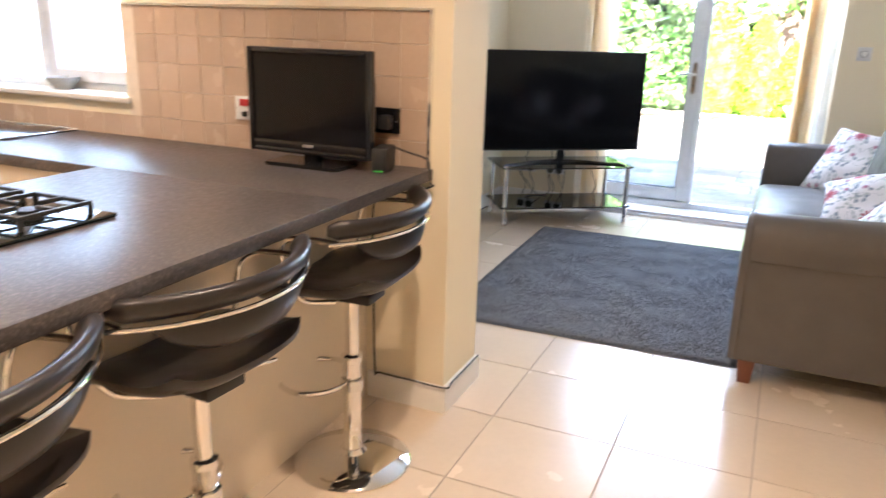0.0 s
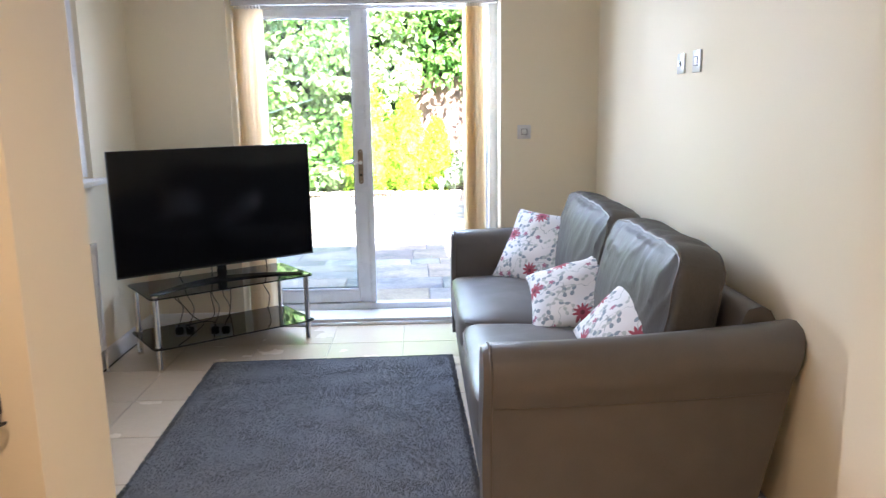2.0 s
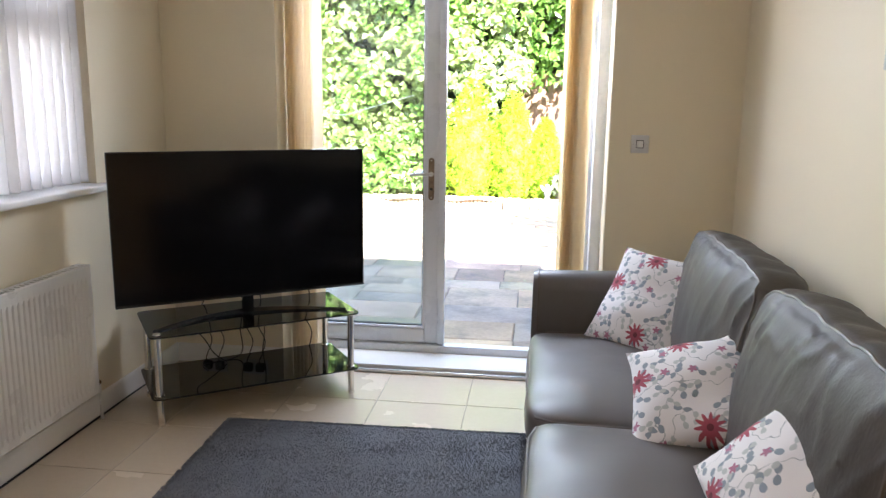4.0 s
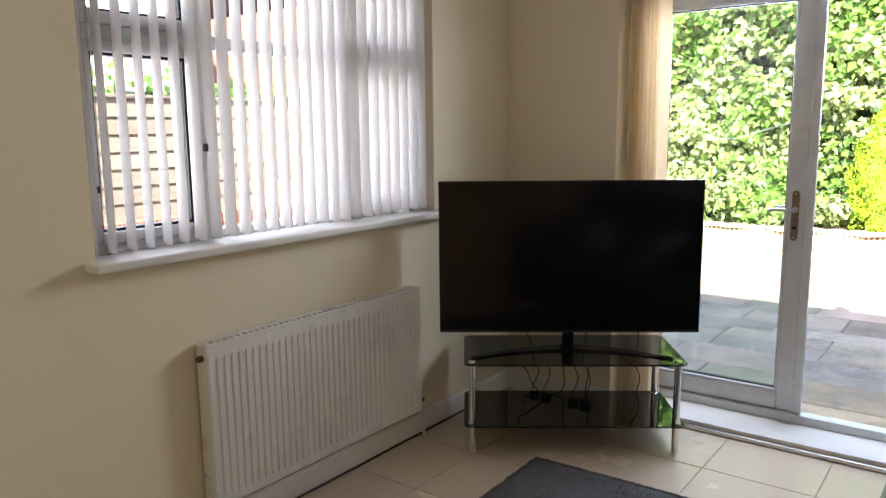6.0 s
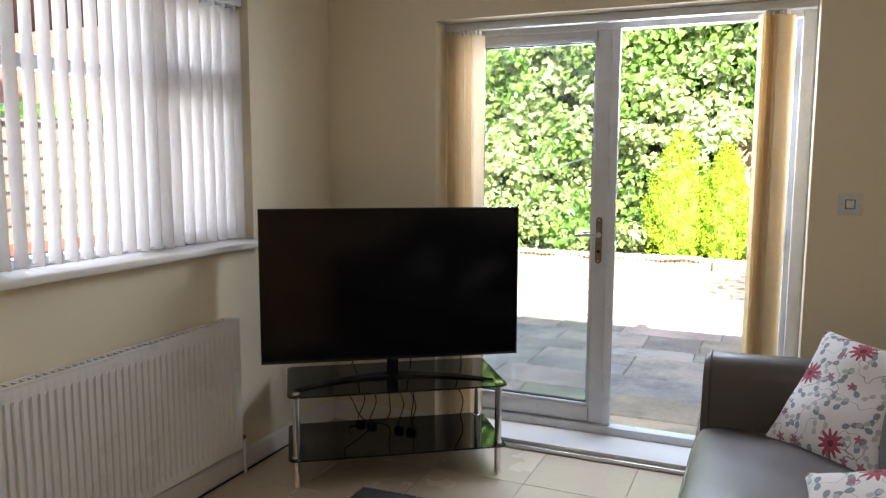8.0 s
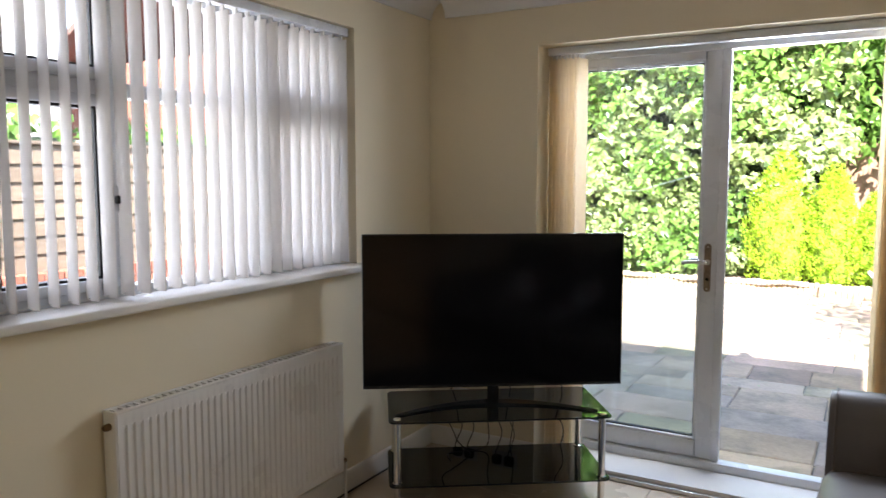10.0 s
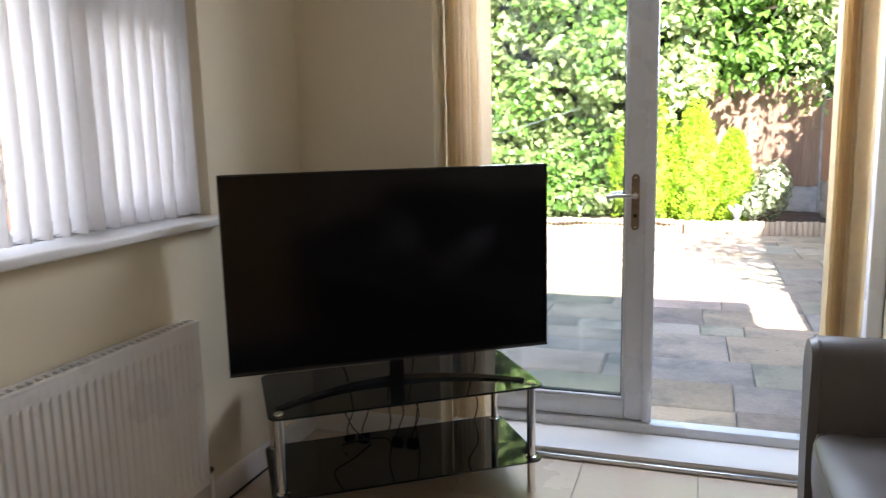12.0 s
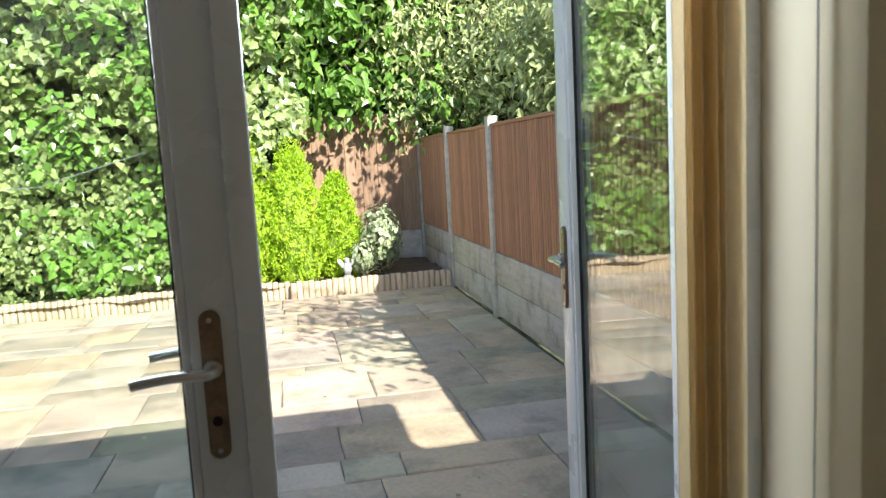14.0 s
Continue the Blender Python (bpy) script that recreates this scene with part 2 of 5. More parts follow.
BRIGHTPLATE = mat("polished_steel_faceplate", (0.63, 0.62, 0.61), 0.35, 0.15, var=0.05, scale=30, bump=0.02)
WPLATE = mat("white_plastic_faceplate", (0.74, 0.73, 0.70), 0.3, var=0.02, bump=0.0)
GLASS = glass_mat("clear_glass")
OBSCURE = glass_mat("obscured_glass")
ot = OBSCURE.node_tree
for node in list(ot.nodes):
    if node.type == "BSDF_TRANSPARENT":
        milky, blend = ot.nodes.new("ShaderNodeBsdfTranslucent"), ot.nodes.new("ShaderNodeMixShader")
        milky.inputs["Color"].default_value = (0.86, 0.93, 0.96, 1)
        blend.inputs["Fac"].default_value = 0.82
        goal = node.outputs[0].links[0].to_socket
        ot.links.new(node.outputs[0], blend.inputs[1])
        ot.links.new(milky.outputs[0], blend.inputs[2])
        ot.links.new(blend.outputs[0], goal)
FLORAL = floral_mat("floral_cotton")
SLAB = mat("weathered_sandstone", (0.48, 0.355, 0.225), 0.85, var=0.26, scale=3.0, fine=40, bump=0.8, relief=0.009, rnd=0.22, dirt=((0.12, 0.125, 0.10), 2.0, 0.8),
           tints=((0.455, 0.355, 0.25), (0.435, 0.355, 0.26), (0.485, 0.365, 0.235), (0.415, 0.355, 0.235), (0.46, 0.34, 0.25), (0.42, 0.345, 0.265)))
JOINT = mat("sandy_patio_joint", (0.19, 0.165, 0.13), 0.95, var=0.3, scale=14, bump=0.5)
SOIL = mat("dry_garden_soil", (0.085, 0.058, 0.040), 0.95, var=0.45, scale=12, fine=80, bump=1.0, relief=0.02)
LOG = mat("pale_split_log", (0.50, 0.39, 0.25), 0.8, var=0.25, scale=8, stretch=(6, 6, 1), bump=0.4, rnd=0.15)
FENCE = mat("brown_stained_fence", (0.40, 0.205, 0.112), 0.8, var=0.3, scale=6, fine=60, stretch=(8, 8, 0.7), bump=0.4, rnd=0.18)
DFENCE = mat("dark_weathered_fence", (0.29, 0.18, 0.11), 0.85, var=0.35, scale=6, fine=60, stretch=(8, 8, 0.7), bump=0.4, rnd=0.2)
# darker fence brown that paints the shade between the upright boards
GAP_SHADE = mat("gap_shade_backing", (0.13, 0.068, 0.038), 0.85, var=0.3, scale=6, fine=60, stretch=(8, 8, 0.7), bump=0.4)
LAP = mat("grey_brown_lap_board", (0.25, 0.185, 0.13), 0.85, var=0.25, scale=6, stretch=(8, 0.8, 8), bump=0.4, rnd=0.15)
CONCRETE = mat("weathered_concrete", (0.52, 0.48, 0.41), 0.9, var=0.22, scale=6, fine=50, stretch=(1, 0.5, 3), bump=0.8, relief=0.010, dirt=((0.22, 0.19, 0.14), 4.5, 0.8))
BRICK = mat("red_brick", (0.36, 0.13, 0.08), 0.85, var=0.2, scale=10, bump=0.4, rnd=0.2)
MORTAR = mat("grey_mortar", (0.40, 0.37, 0.33), 0.95, var=0.15, scale=20, bump=0.3)
LEAF_IVY = mat("ivy_leaf", (0.29, 0.37, 0.13), 0.28, var=0.2, scale=2, fine=30, bump=0.0, island=0.55, sub=0.35)
LEAF_TREE = mat("broad_tree_leaf", (0.16, 0.30, 0.05), 0.27, var=0.2, scale=2, fine=30, bump=0.0, island=0.5, sub=0.35)
LEAF_OLIVE = mat("olive_green_leaf", (0.38, 0.44, 0.18), 0.36, var=0.2, scale=2, fine=30, bump=0.0, island=0.5, sub=0.3)
LEAF_GOLD = mat("golden_conifer_foliage", (0.42, 0.60, 0.030), 0.6, var=0.25, scale=6, fine=60, bump=0.0, island=0.30, sub=0.4)
# LEAF_GOLD at about half brightness, as painted shade between the clumps
GOLD_SHADE = mat("conifer_gap_shade", (0.22, 0.32, 0.03), 0.9, var=0.4, scale=9, fine=60, bump=1.0, relief=0.03)
LEAF_PALE = mat("variegated_shrub_leaf", (0.37, 0.43, 0.24), 0.5, var=0.2, bump=0.0, island=0.5, sub=0.3)
# near black: the shade deep inside foliage is put into this colour
FOLIAGE_SHADE = mat("painted_foliage_shade", (0.018, 0.032, 0.010), 0.9, var=0.5, scale=6, fine=40, bump=1.0, relief=0.05)
BARK = mat("grey_brown_bark", (0.12, 0.09, 0.065), 0.9, var=0.35, scale=10, stretch=(4, 4, 1), bump=0.8, relief=0.01)
ROOF = mat("brown_roof_tile", (0.16, 0.09, 0.07), 0.85, var=0.2, scale=5, bump=0.4)
RENDER = mat("white_house_render", (0.74, 0.72, 0.68), 0.85, var=0.06, scale=3, bump=0.2)
STONE = mat("pale_garden_stone", (0.36, 0.355, 0.34), 0.85, var=0.2, scale=20, bump=0.4)
LAWN = mat("rough_ground", (0.09, 0.10, 0.05), 0.95, var=0.4, scale=3, fine=40, bump=0.8, relief=0.03)
TIN = mat("greenish_led", (0.1, 0.6, 0.1), 0.4, var=0.0, bump=0.0)


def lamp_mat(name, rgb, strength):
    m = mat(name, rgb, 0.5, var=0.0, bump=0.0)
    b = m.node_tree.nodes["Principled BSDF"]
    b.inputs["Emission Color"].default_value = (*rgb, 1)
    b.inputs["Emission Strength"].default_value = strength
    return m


# ---- mesh helpers ----
def mesh_of(bm, name, material, smooth=None):
    me = bpy.data.meshes.new(name)
    bmesh.ops.recalc_face_normals(bm, faces=bm.faces)
    if smooth is not None:
        for f in bm.faces:
            f.smooth = True
        for e in bm.edges:
            if len(e.link_faces) == 2 and e.calc_face_angle(0) > radians(smooth):
                e.smooth = False
    bm.to_mesh(me)
    bm.free()
    me.materials.append(material)
    return me


def part(name, bm, material, parent=None, label="", smooth=40, m=None):
    ob = new(name, mesh_of(bm, name, material, smooth))
    if parent is not None:
        ob.parent = parent
    if m is not None:
        ob.matrix_basis = m
    if label:
        ob["label"] = label
    return ob


def thing(name, m, label, category, group="", kind=""):
    ob = new(name)
    ob.empty_display_size = 0.1
    ob.matrix_basis = m
    return tagged(ob, label, category, group, kind)


def box(x0, y0, z0, x1, y1, z1, bevel=0.0, seg=2, bm=None):
    own = bm is None
    bm = bmesh.new() if own else bm
    t = bmesh.new()
    bmesh.ops.create_cube(t, size=1)
    for v in t.verts:
        v.co = Vector(((x0 + x1) / 2 + v.co.x * (x1 - x0), (y0 + y1) / 2 + v.co.y * (y1 - y0), (z0 + z1) / 2 + v.co.z * (z1 - z0)))
    if bevel:
        bmesh.ops.bevel(t, geom=t.edges[:], offset=bevel, segments=seg, affect="EDGES", profile=0.5)
    return join(bm, t)


def join(bm, t, m=None):
    """Adds t to bm."""
    if m is not None:
        bmesh.ops.transform(t, matrix=m, verts=t.verts)
    me = bpy.data.meshes.new("tmp")
    t.to_mesh(me)
    t.free()
    bm.from_mesh(me)
    bpy.data.meshes.remove(me)
    return bm


def lathe(profile, seg=32, bm=None):
    """A turned shape round z from (radius, z) rows."""
    bm = bmesh.new() if bm is None else bm
    rings = []
    for r, z in profile:
        if r < 1e-5:
            rings.append([bm.verts.new((0, 0, z))])
        else:
            rings.append([bm.verts.new((r * math.cos(2 * math.pi * i / seg), r * math.sin(2 * math.pi * i / seg), z)) for i in range(seg)])
    for a, b in zip(rings, rings[1:]):
        for i in range(seg):
            j = (i + 1) % seg
            if len(a) == 1 and len(b) == 1:
                continue
            if len(a) == 1:
                bm.faces.new((a[0], b[i], b[j]))
            elif len(b) == 1:
                bm.faces.new((a[i], b[0], a[j]))
            else:
                bm.faces.new((a[i], b[i], b[j], a[j]))
    return bm


def spline(points, n=8):
    """Catmull-Rom through the points."""
    p = [Vector(q) for q in points]
    p = [2 * p[0] - p[1]] + p + [2 * p[-1] - p[-2]]
    out = []
    for i in range(1, len(p) - 2):
        a, b, c, d = p[i - 1:i + 3]
        for k in range(n):
            t = k / n
            out.append(0.5 * ((2 * b) + (c - a) * t + (2 * a - 5 * b + 4 * c - d) * t * t + (3 * b - a - 3 * c + d) * t ** 3))
    out.append(p[-2])
    return out


def tube(points, radius, seg=8, bm=None, closed=False, radii=None):
    bm = bmesh.new() if bm is None else bm
    pts = [Vector(q) for q in points]
    n = len(pts)
    rings, ref = [], None
    for i, q in enumerate(pts):
        if closed:
            d = pts[(i + 1) % n] - pts[i - 1]
        else:
            d = pts[min(i + 1, n - 1)] - pts[max(i - 1, 0)]
        d.normalize()
        if ref is None:
            ref = d.orthogonal().normalized()
        ref = (ref - d * ref.dot(d)).normalized()
        side = d.cross(ref)
        r = radii[i] if radii else radius
        rings.append([bm.verts.new(q + r * (ref * math.cos(2 * math.pi * k / seg) + side * math.sin(2 * math.pi * k / seg))) for k in range(seg)])
    for i in range(n if closed else n - 1):
        a, b = rings[i], rings[(i + 1) % n]
        if closed and i == n - 1:
            s = min(range(seg), key=lambda k: (a[0].co - b[k].co).length)
            b = b[s:] + b[:s]
        for k in range(seg):
            bm.faces.new((a[k], a[(k + 1) % seg], b[(k + 1) % seg], b[k]))
    if not closed:
        bm.faces.new(rings[0][::-1])
        bm.faces.new(rings[-1])
    return bm


def loft(sections, bm=None, caps=True, ring=True):
    bm = bmesh.new() if bm is None else bm
    rows = [[bm.verts.new(q) for q in s] for s in sections]
    n = len(rows[0])
    for a, b in zip(rows, rows[1:]):
        for k in range(n if ring else n - 1):
            bm.faces.new((a[k], a[(k + 1) % n], b[(k + 1) % n], b[k]))
    if caps and ring:
        bm.faces.new(rows[0][::-1])
        bm.faces.new(rows[-1])
    return bm


def prism(outline, z0, z1, bevel=0.0):
    """An upright slab with the outline given in x and y."""
    bm = bmesh.new()
    f = bm.faces.new([bm.verts.new((x, y, z0)) for x, y in outline])
    r = bmesh.ops.extrude_face_region(bm, geom=[f])
    for v in r["geom"]:
        if isinstance(v, bmesh.types.BMVert):
            v.co.z = z1
    if bevel:
        bmesh.ops.bevel(bm, geom=bm.edges[:], offset=bevel, segments=2, affect="EDGES")
    return bm


def soft_box(sx, sy, sz, cuts=10, p=7.0, puff=(0, 0, 0), wrinkle=0.0, freq=5.0, seed=0):
    """A padded block: rounded edges, bulging faces and soft creases."""
    bm = bmesh.new()
    bmesh.ops.create_cube(bm, size=2)
    bmesh.ops.subdivide_edges(bm, edges=bm.edges[:], cuts=cuts, use_grid_fill=True)
    for v in bm.verts:
        u = v.co.copy()
        k = max(abs(c) for c in u) / sum(abs(c) ** p for c in u) ** (1 / p)
        w = u * k
        q = Vector((w.x * sx / 2, w.y * sy / 2, w.z * sz / 2))
        q.x += puff[0] * u.x * (1 - u.y ** 2) * (1 - u.z ** 2)
        q.y += puff[1] * u.y * (1 - u.x ** 2) * (1 - u.z ** 2)
        q.z += puff[2] * u.z * (1 - u.x ** 2) * (1 - u.y ** 2)
        if wrinkle:
            q += wrinkle * noise.noise_vector(Vector((q.x * freq + seed, q.y * freq, q.z * freq)))
        v.co = q
    return bm


def wall(name, x0, y0, x1, y1, z0, z1, material=None, holes=(), label=""):
    """A straight wall along x or y, with openings (from, to, bottom, top) along its length."""
    bm = bmesh.new()
    along_x = (x1 - x0) >= (y1 - y0)
    lo, hi = (x0, x1) if along_x else (y0, y1)

    def piece(a, b, c, d):
        if b - a < 1e-4 or d - c < 1e-4:
            return
        if along_x:
            box(a, y0, c, b, y1, d, bm=bm)
        else:
            box(x0, a, c, x1, b, d, bm=bm)
    at = lo
    for a, b, c, d in sorted(holes):
        piece(at, a, z0, z1)
        piece(a, b, z0, c)
        piece(a, b, d, z1)
        at = b
    piece(at, hi, z0, z1)
    ob = part(name, bm, material or CREAM, smooth=None)
    return tagged(ob, label, "wall", kind="structure")


# ---- the shell of the house ----
XW, XR, YD, CEILING = -1.97, 1.06, 6.035, 2.45
DOOR_L, DOOR_R, DOOR_TOP = -1.335, 0.42, 2.165
WIN_A, WIN_B, WIN_Z0, WIN_Z1 = 3.63, 5.35, 1.075, 2.195
KX = -3.95
KWY = 2.77
wall("wall_garden", XW - 0.28, YD, XR + 0.30, YD + 0.33, -0.105, 2.6, holes=[(DOOR_L, DOOR_R, -0.105, DOOR_TOP)], label="cream painted wall with the patio door opening")
wall("wall_side", XW - 0.28, KWY, XW, YD, -0.105, 2.6, holes=[(WIN_A, WIN_B, WIN_Z0, WIN_Z1)], label="cream painted wall with the side window opening")
wall("wall_sofa", XR, -2.6, XR + 0.30, YD, -0.105, 2.6, label="cream painted wall behind the sofa")
wall("wall_kitchen", KX, 2.455, -0.888, KWY, -0.105, 2.6, holes=[(-3.62, -2.345, 1.06, 2.1)], label="cream painted wall between kitchen and living room")
wall("wall_nib", 0.925, 2.455, XR, KWY, 0.0, 2.6, label="cream painted wall stub beside the opening")
wall("wall_back", KX, -2.85, XR, -2.6, -0.105, 2.6, label="plain cream wall at the back of the kitchen")
wall("wall_kitchen_side", KX - 0.25, -2.85, KX, KWY, -0.105, 2.6, label="plain cream wall at the side of the kitchen")
ceil = part("ceiling", box(XW, 2.58, CEILING, XR, YD, 2.5, bm=box(KX, -2.6, CEILING, XR, 2.58, 2.5)), CEIL, smooth=None)
tagged(ceil, "plain white painted ceiling", "ceiling", kind="structure")
roof = part("roof", box(XW - 0.40, 2.8, 2.6, 1.45, 6.25, 2.70, bm=box(XW - 0.45, 2.8, 2.70, 1.675, 6.33, 2.76, bm=box(KX - 0.4, -3.0, 2.6, 1.60, 2.8, 2.76))), ROOF, smooth=None)
tagged(roof, "low brown tiled roof over the extension", "roof", kind="structure")


def coving(name, a, b, inward):
    """A concave cornice between wall and ceiling."""
    prof = [(0.0, -0.10), (0.012, -0.10)] + [(0.012 + 0.088 * (1 - math.cos(t)), -0.10 + 0.088 * math.sin(t)) for t in [i * math.pi / 16 for i in range(1, 8)]] + [(0.10, -0.012), (0.10, 0.0), (0.0, 0.0)]
    a, b, inward = Vector(a), Vector(b), Vector(inward)
    bm = loft([[p + inward * u + Vector((0, 0, w)) for u, w in prof] for p in (a, b)])
    return tagged(part(name, bm, CEIL, smooth=35), "white plaster coving under the ceiling", "coving", kind="structure")


coving("trim_1", (XW, KWY, CEILING), (XW, YD, CEILING), (1, 0, 0))
coving("trim_2", (XW + 0.1, YD, CEILING), (XR - 0.1, YD, CEILING), (0, -1, 0))
coving("trim_3", (XR, KWY, CEILING), (XR, YD, CEILING), (-1, 0, 0))


def skirting(name, a, b, inward, h=0.105):
    prof = [(0, 0), (0.015, 0), (0.015, h - 0.02), (0.011, h - 0.006), (0.006, h), (0, h)]
    a, b, inward = Vector(a), Vector(b), Vector(inward)
    bm = loft([[p + inward * u + Vector((0, 0, w)) for u, w in prof] for p in (a, b)])
    return tagged(part(name, bm, GLOSS, smooth=30), "white gloss skirting board", "baseboard", kind="structure")


skirting("baseboard_1", (XW, KWY, 0), (XW, YD, 0), (1, 0, 0))
skirting("baseboard_2", (XW + 0.015, YD, 0), (DOOR_L, YD, 0), (0, -1, 0))
skirting("baseboard_3", (DOOR_R, YD, 0), (XR - 0.015, YD, 0), (0, -1, 0))
skirting("baseboard_4", (XR, KWY + 0.015, 0), (XR, YD, 0), (-1, 0, 0))
skirting("baseboard_5", (-1.205, 2.455, 0), (-0.873, 2.455, 0), (0, -1, 0))
skirting("baseboard_6", (-0.888, 2.455, 0), (-0.888, KWY, 0), (1, 0, 0))
skirting("baseboard_7", (XW + 0.015, KWY, 0), (-0.873, KWY, 0), (0, 1, 0))
skirting("baseboard_8", (0.925, 2.455, 0), (0.925, KWY, 0), (-1, 0, 0))
skirting("baseboard_9", (0.910, 2.455, 0), (XR, 2.455, 0), (0, -1, 0))

# floor: a screed with tiles laid on it
floor = part("floor", box(XW, 2.58, -0.105, XR, YD, -0.0035, bm=box(KX, -2.6, -0.105, XR, 2.58, -0.0035)), GROUT, smooth=None)
tagged(floor, "cream porcelain floor tiles with grey grout", "floor", kind="structure")

# raised sill board of the patio door
sill = part("door_sill", box(DOOR_L, YD - 0.012, 0.0, DOOR_R, YD + 0.235, 0.042, 0.004), GLOSS)
tagged(sill, "white painted raised sill board inside the patio door", "door sill", kind="structure")
strip = part("trim_4", box(DOOR_L, YD - 0.034, 0.0, DOOR_R, YD - 0.013, 0.022, 0.004), STEEL)
tagged(strip, "grey metal edging strip before the door sill", "trim", kind="structure")


# ---- side window and its blind ----
def pane(name, x0, y0, z0, x1, y1, z1, parent, material=None):
    ob = part(name, box(x0, y0, z0, x1, y1, z1), material or GLASS, parent, "obscured glass pane" if material else "clear glass pane", smooth=None)
    ob.visible_shadow = False
    return ob


def rect_frame(x0, x1, w, axis_lo, axis_hi, z0, z1, bevel=0.006, along="y"):
    """A rectangular profile frame of width w in the plane across x0..x1."""
    bm = bmesh.new()

    def bar(a, b, c, d):
        if along == "y":
            box(x0, a, c, x1, b, d, bevel, bm=bm)
        else:
            box(a, x0, c, b, x1, d, bevel, bm=bm)
    bar(axis_lo, axis_lo + w, z0, z1)
    bar(axis_hi - w, axis_hi, z0, z1)
    bar(axis_lo + w, axis_hi - w, z0, z0 + w)
    bar(axis_lo + w, axis_hi - w, z1 - w, z1)
    return bm


def window_unit(name, y0, y1, z0, z1, x_in, splits, transom, opening, handles, parent_label):
    """A upvc casement window in a wall along y; x_in is the room face of its frame."""
    win = thing(name, pose(0, 0, 0), parent_label, "window", kind="structure")
    xo = x_in - 0.07
    part("window_frame", rect_frame(xo, x_in, 0.05, y0, y1, z0, z1), UPVC, win)
    edges = [y0 + 0.05] + [s for s in splits] + [y1 - 0.05]
    for s in splits:
        part("mullion", box(xo, s - 0.025, z0 + 0.05, x_in, s + 0.025, z1 - 0.05, 0.006), UPVC, win)
    for i in range(len(edges) - 1):
        a = edges[i] + (0.025 if i else 0)
        b = edges[i + 1] - (0.025 if i < len(edges) - 2 else 0)
        part("transom", box(xo, a, transom - 0.025, x_in, b, transom + 0.025, 0.006), UPVC, win)
        for lo, hi in ((z0 + 0.05, transom - 0.025), (transom + 0.025, z1 - 0.05)):
            w = 0.0
            if opening[i]:
                w = 0.038
                part("sash", rect_frame(xo + 0.015, x_in + 0.018, w, a, b, lo, hi), UPVC, win, "white opening sash")
                part("gasket", rect_frame(xo + 0.03, x_in + 0.003, 0.010, a + w - 0.001, b - w + 0.001, lo + w - 0.001, hi - w + 0.001, 0.0), RUBBER, win, "black rubber gasket")
            pane("pane", xo + 0.03, a + w, lo + w, xo + 0.042, b - w, hi - w, win)
    for y, z in handles:
        h = part("window_handle", box(x_in + 0.018, y - 0.013, z - 0.045, x_in + 0.035, y + 0.013, z + 0.045, 0.004), UPVC, win)
        part("lever", box(x_in + 0.033, y - 0.010, z - 0.016, x_in + 0.050, y + 0.010, z + 0.012, 0.005), MATT, h, "dark locking lever")
    return win


window_unit("window_1", WIN_A, WIN_B, WIN_Z0, WIN_Z1, -2.085, (4.13, 4.79), 1.80, (True, False, True), ((4.108, 1.43), (4.812, 1.43)), "white upvc casement window with three lights")
sill_1 = part("window_sill", box(-2.085, WIN_A - 0.035, 1.062, XW + 0.075, WIN_B + 0.05, 1.092, 0.008, 3), GLOSS)
tagged(sill_1, "white gloss window sill under the blind", "window sill", kind="structure")


def slat_bm(w, h, bow=0.006):
    """A limp fabric slat with a stiffened hem at its foot."""
    bm = bmesh.new()
    cols = 5
    rows = []
    for z in (0.0, -0.03, -h * 0.35, -h * 0.7, -h + 0.055, -h + 0.05, -h):
        th = 0.0022 if z <= -h + 0.051 else 0.0007
        front = [(w * (k / cols - 0.5), bow * (1 - (2 * k / cols - 1) ** 2) + th, z) for k in range(cols + 1)]
        back = [(w * (k / cols - 0.5), bow * (1 - (2 * k / cols - 1) ** 2) - th, z) for k in range(cols, -1, -1)]
        rows.append(front + back)
    return loft(rows)


def vertical_blind(name, track, slats, label, material, h, w=0.089):
    b = thing(name, pose(0, 0, 0), label, "blind")
    part("headrail", track, UPVC, b, "white aluminium headrail")
    me = mesh_of(slat_bm(w, h), "slat", material, 40)
    clip = mesh_of(box(-0.012, -0.004, -0.002, 0.012, 0.004, 0.03, 0.002), "clip", WPLATE, 40)
    for x, y, z, a in slats:
        s = new("slat", me)
        s.parent = b
        s.matrix_basis = pose(x, y, z, 0, 0, a)
        c = new("hanger_clip", clip)
        c.parent = s
    return b


rng = random.Random(4)
wb_slats = []
for i in range(26):
    y = WIN_A + 0.022 + i * 0.0662
    # turned edge-on to the room; the slats by the garden wall lie flatter
    wb_slats.append((-2.02, y, 2.135, 169 + rng.uniform(-3, 3)))
wblind = vertical_blind("window_blind", box(-2.045, WIN_A + 0.012, 2.155, -1.995, WIN_B - 0.012, 2.193, 0.003), wb_slats, "white fabric vertical blind drawn across the window", BLIND, 1.03)
chain_pts = []
for i, (x, y, z, a) in enumerate(wb_slats[:-1]):
    y2 = wb_slats[i + 1][1]
    chain_pts += [(x, y, 1.115), (x, (y + y2) / 2, 1.108)]
part("bottom_chain", tube(chain_pts, 0.0016, 5), WPLATE, wblind)
part("pull_chain", tube(spline([(-1.99, WIN_A + 0.03, 2.15), (-1.985, WIN_A + 0.028, 1.7), (-1.985, WIN_A + 0.03, 1.32), (-1.985, WIN_A + 0.045, 1.30), (-1.99, WIN_A + 0.05, 2.15)], 6), 0.0018, 5), WPLATE, wblind)
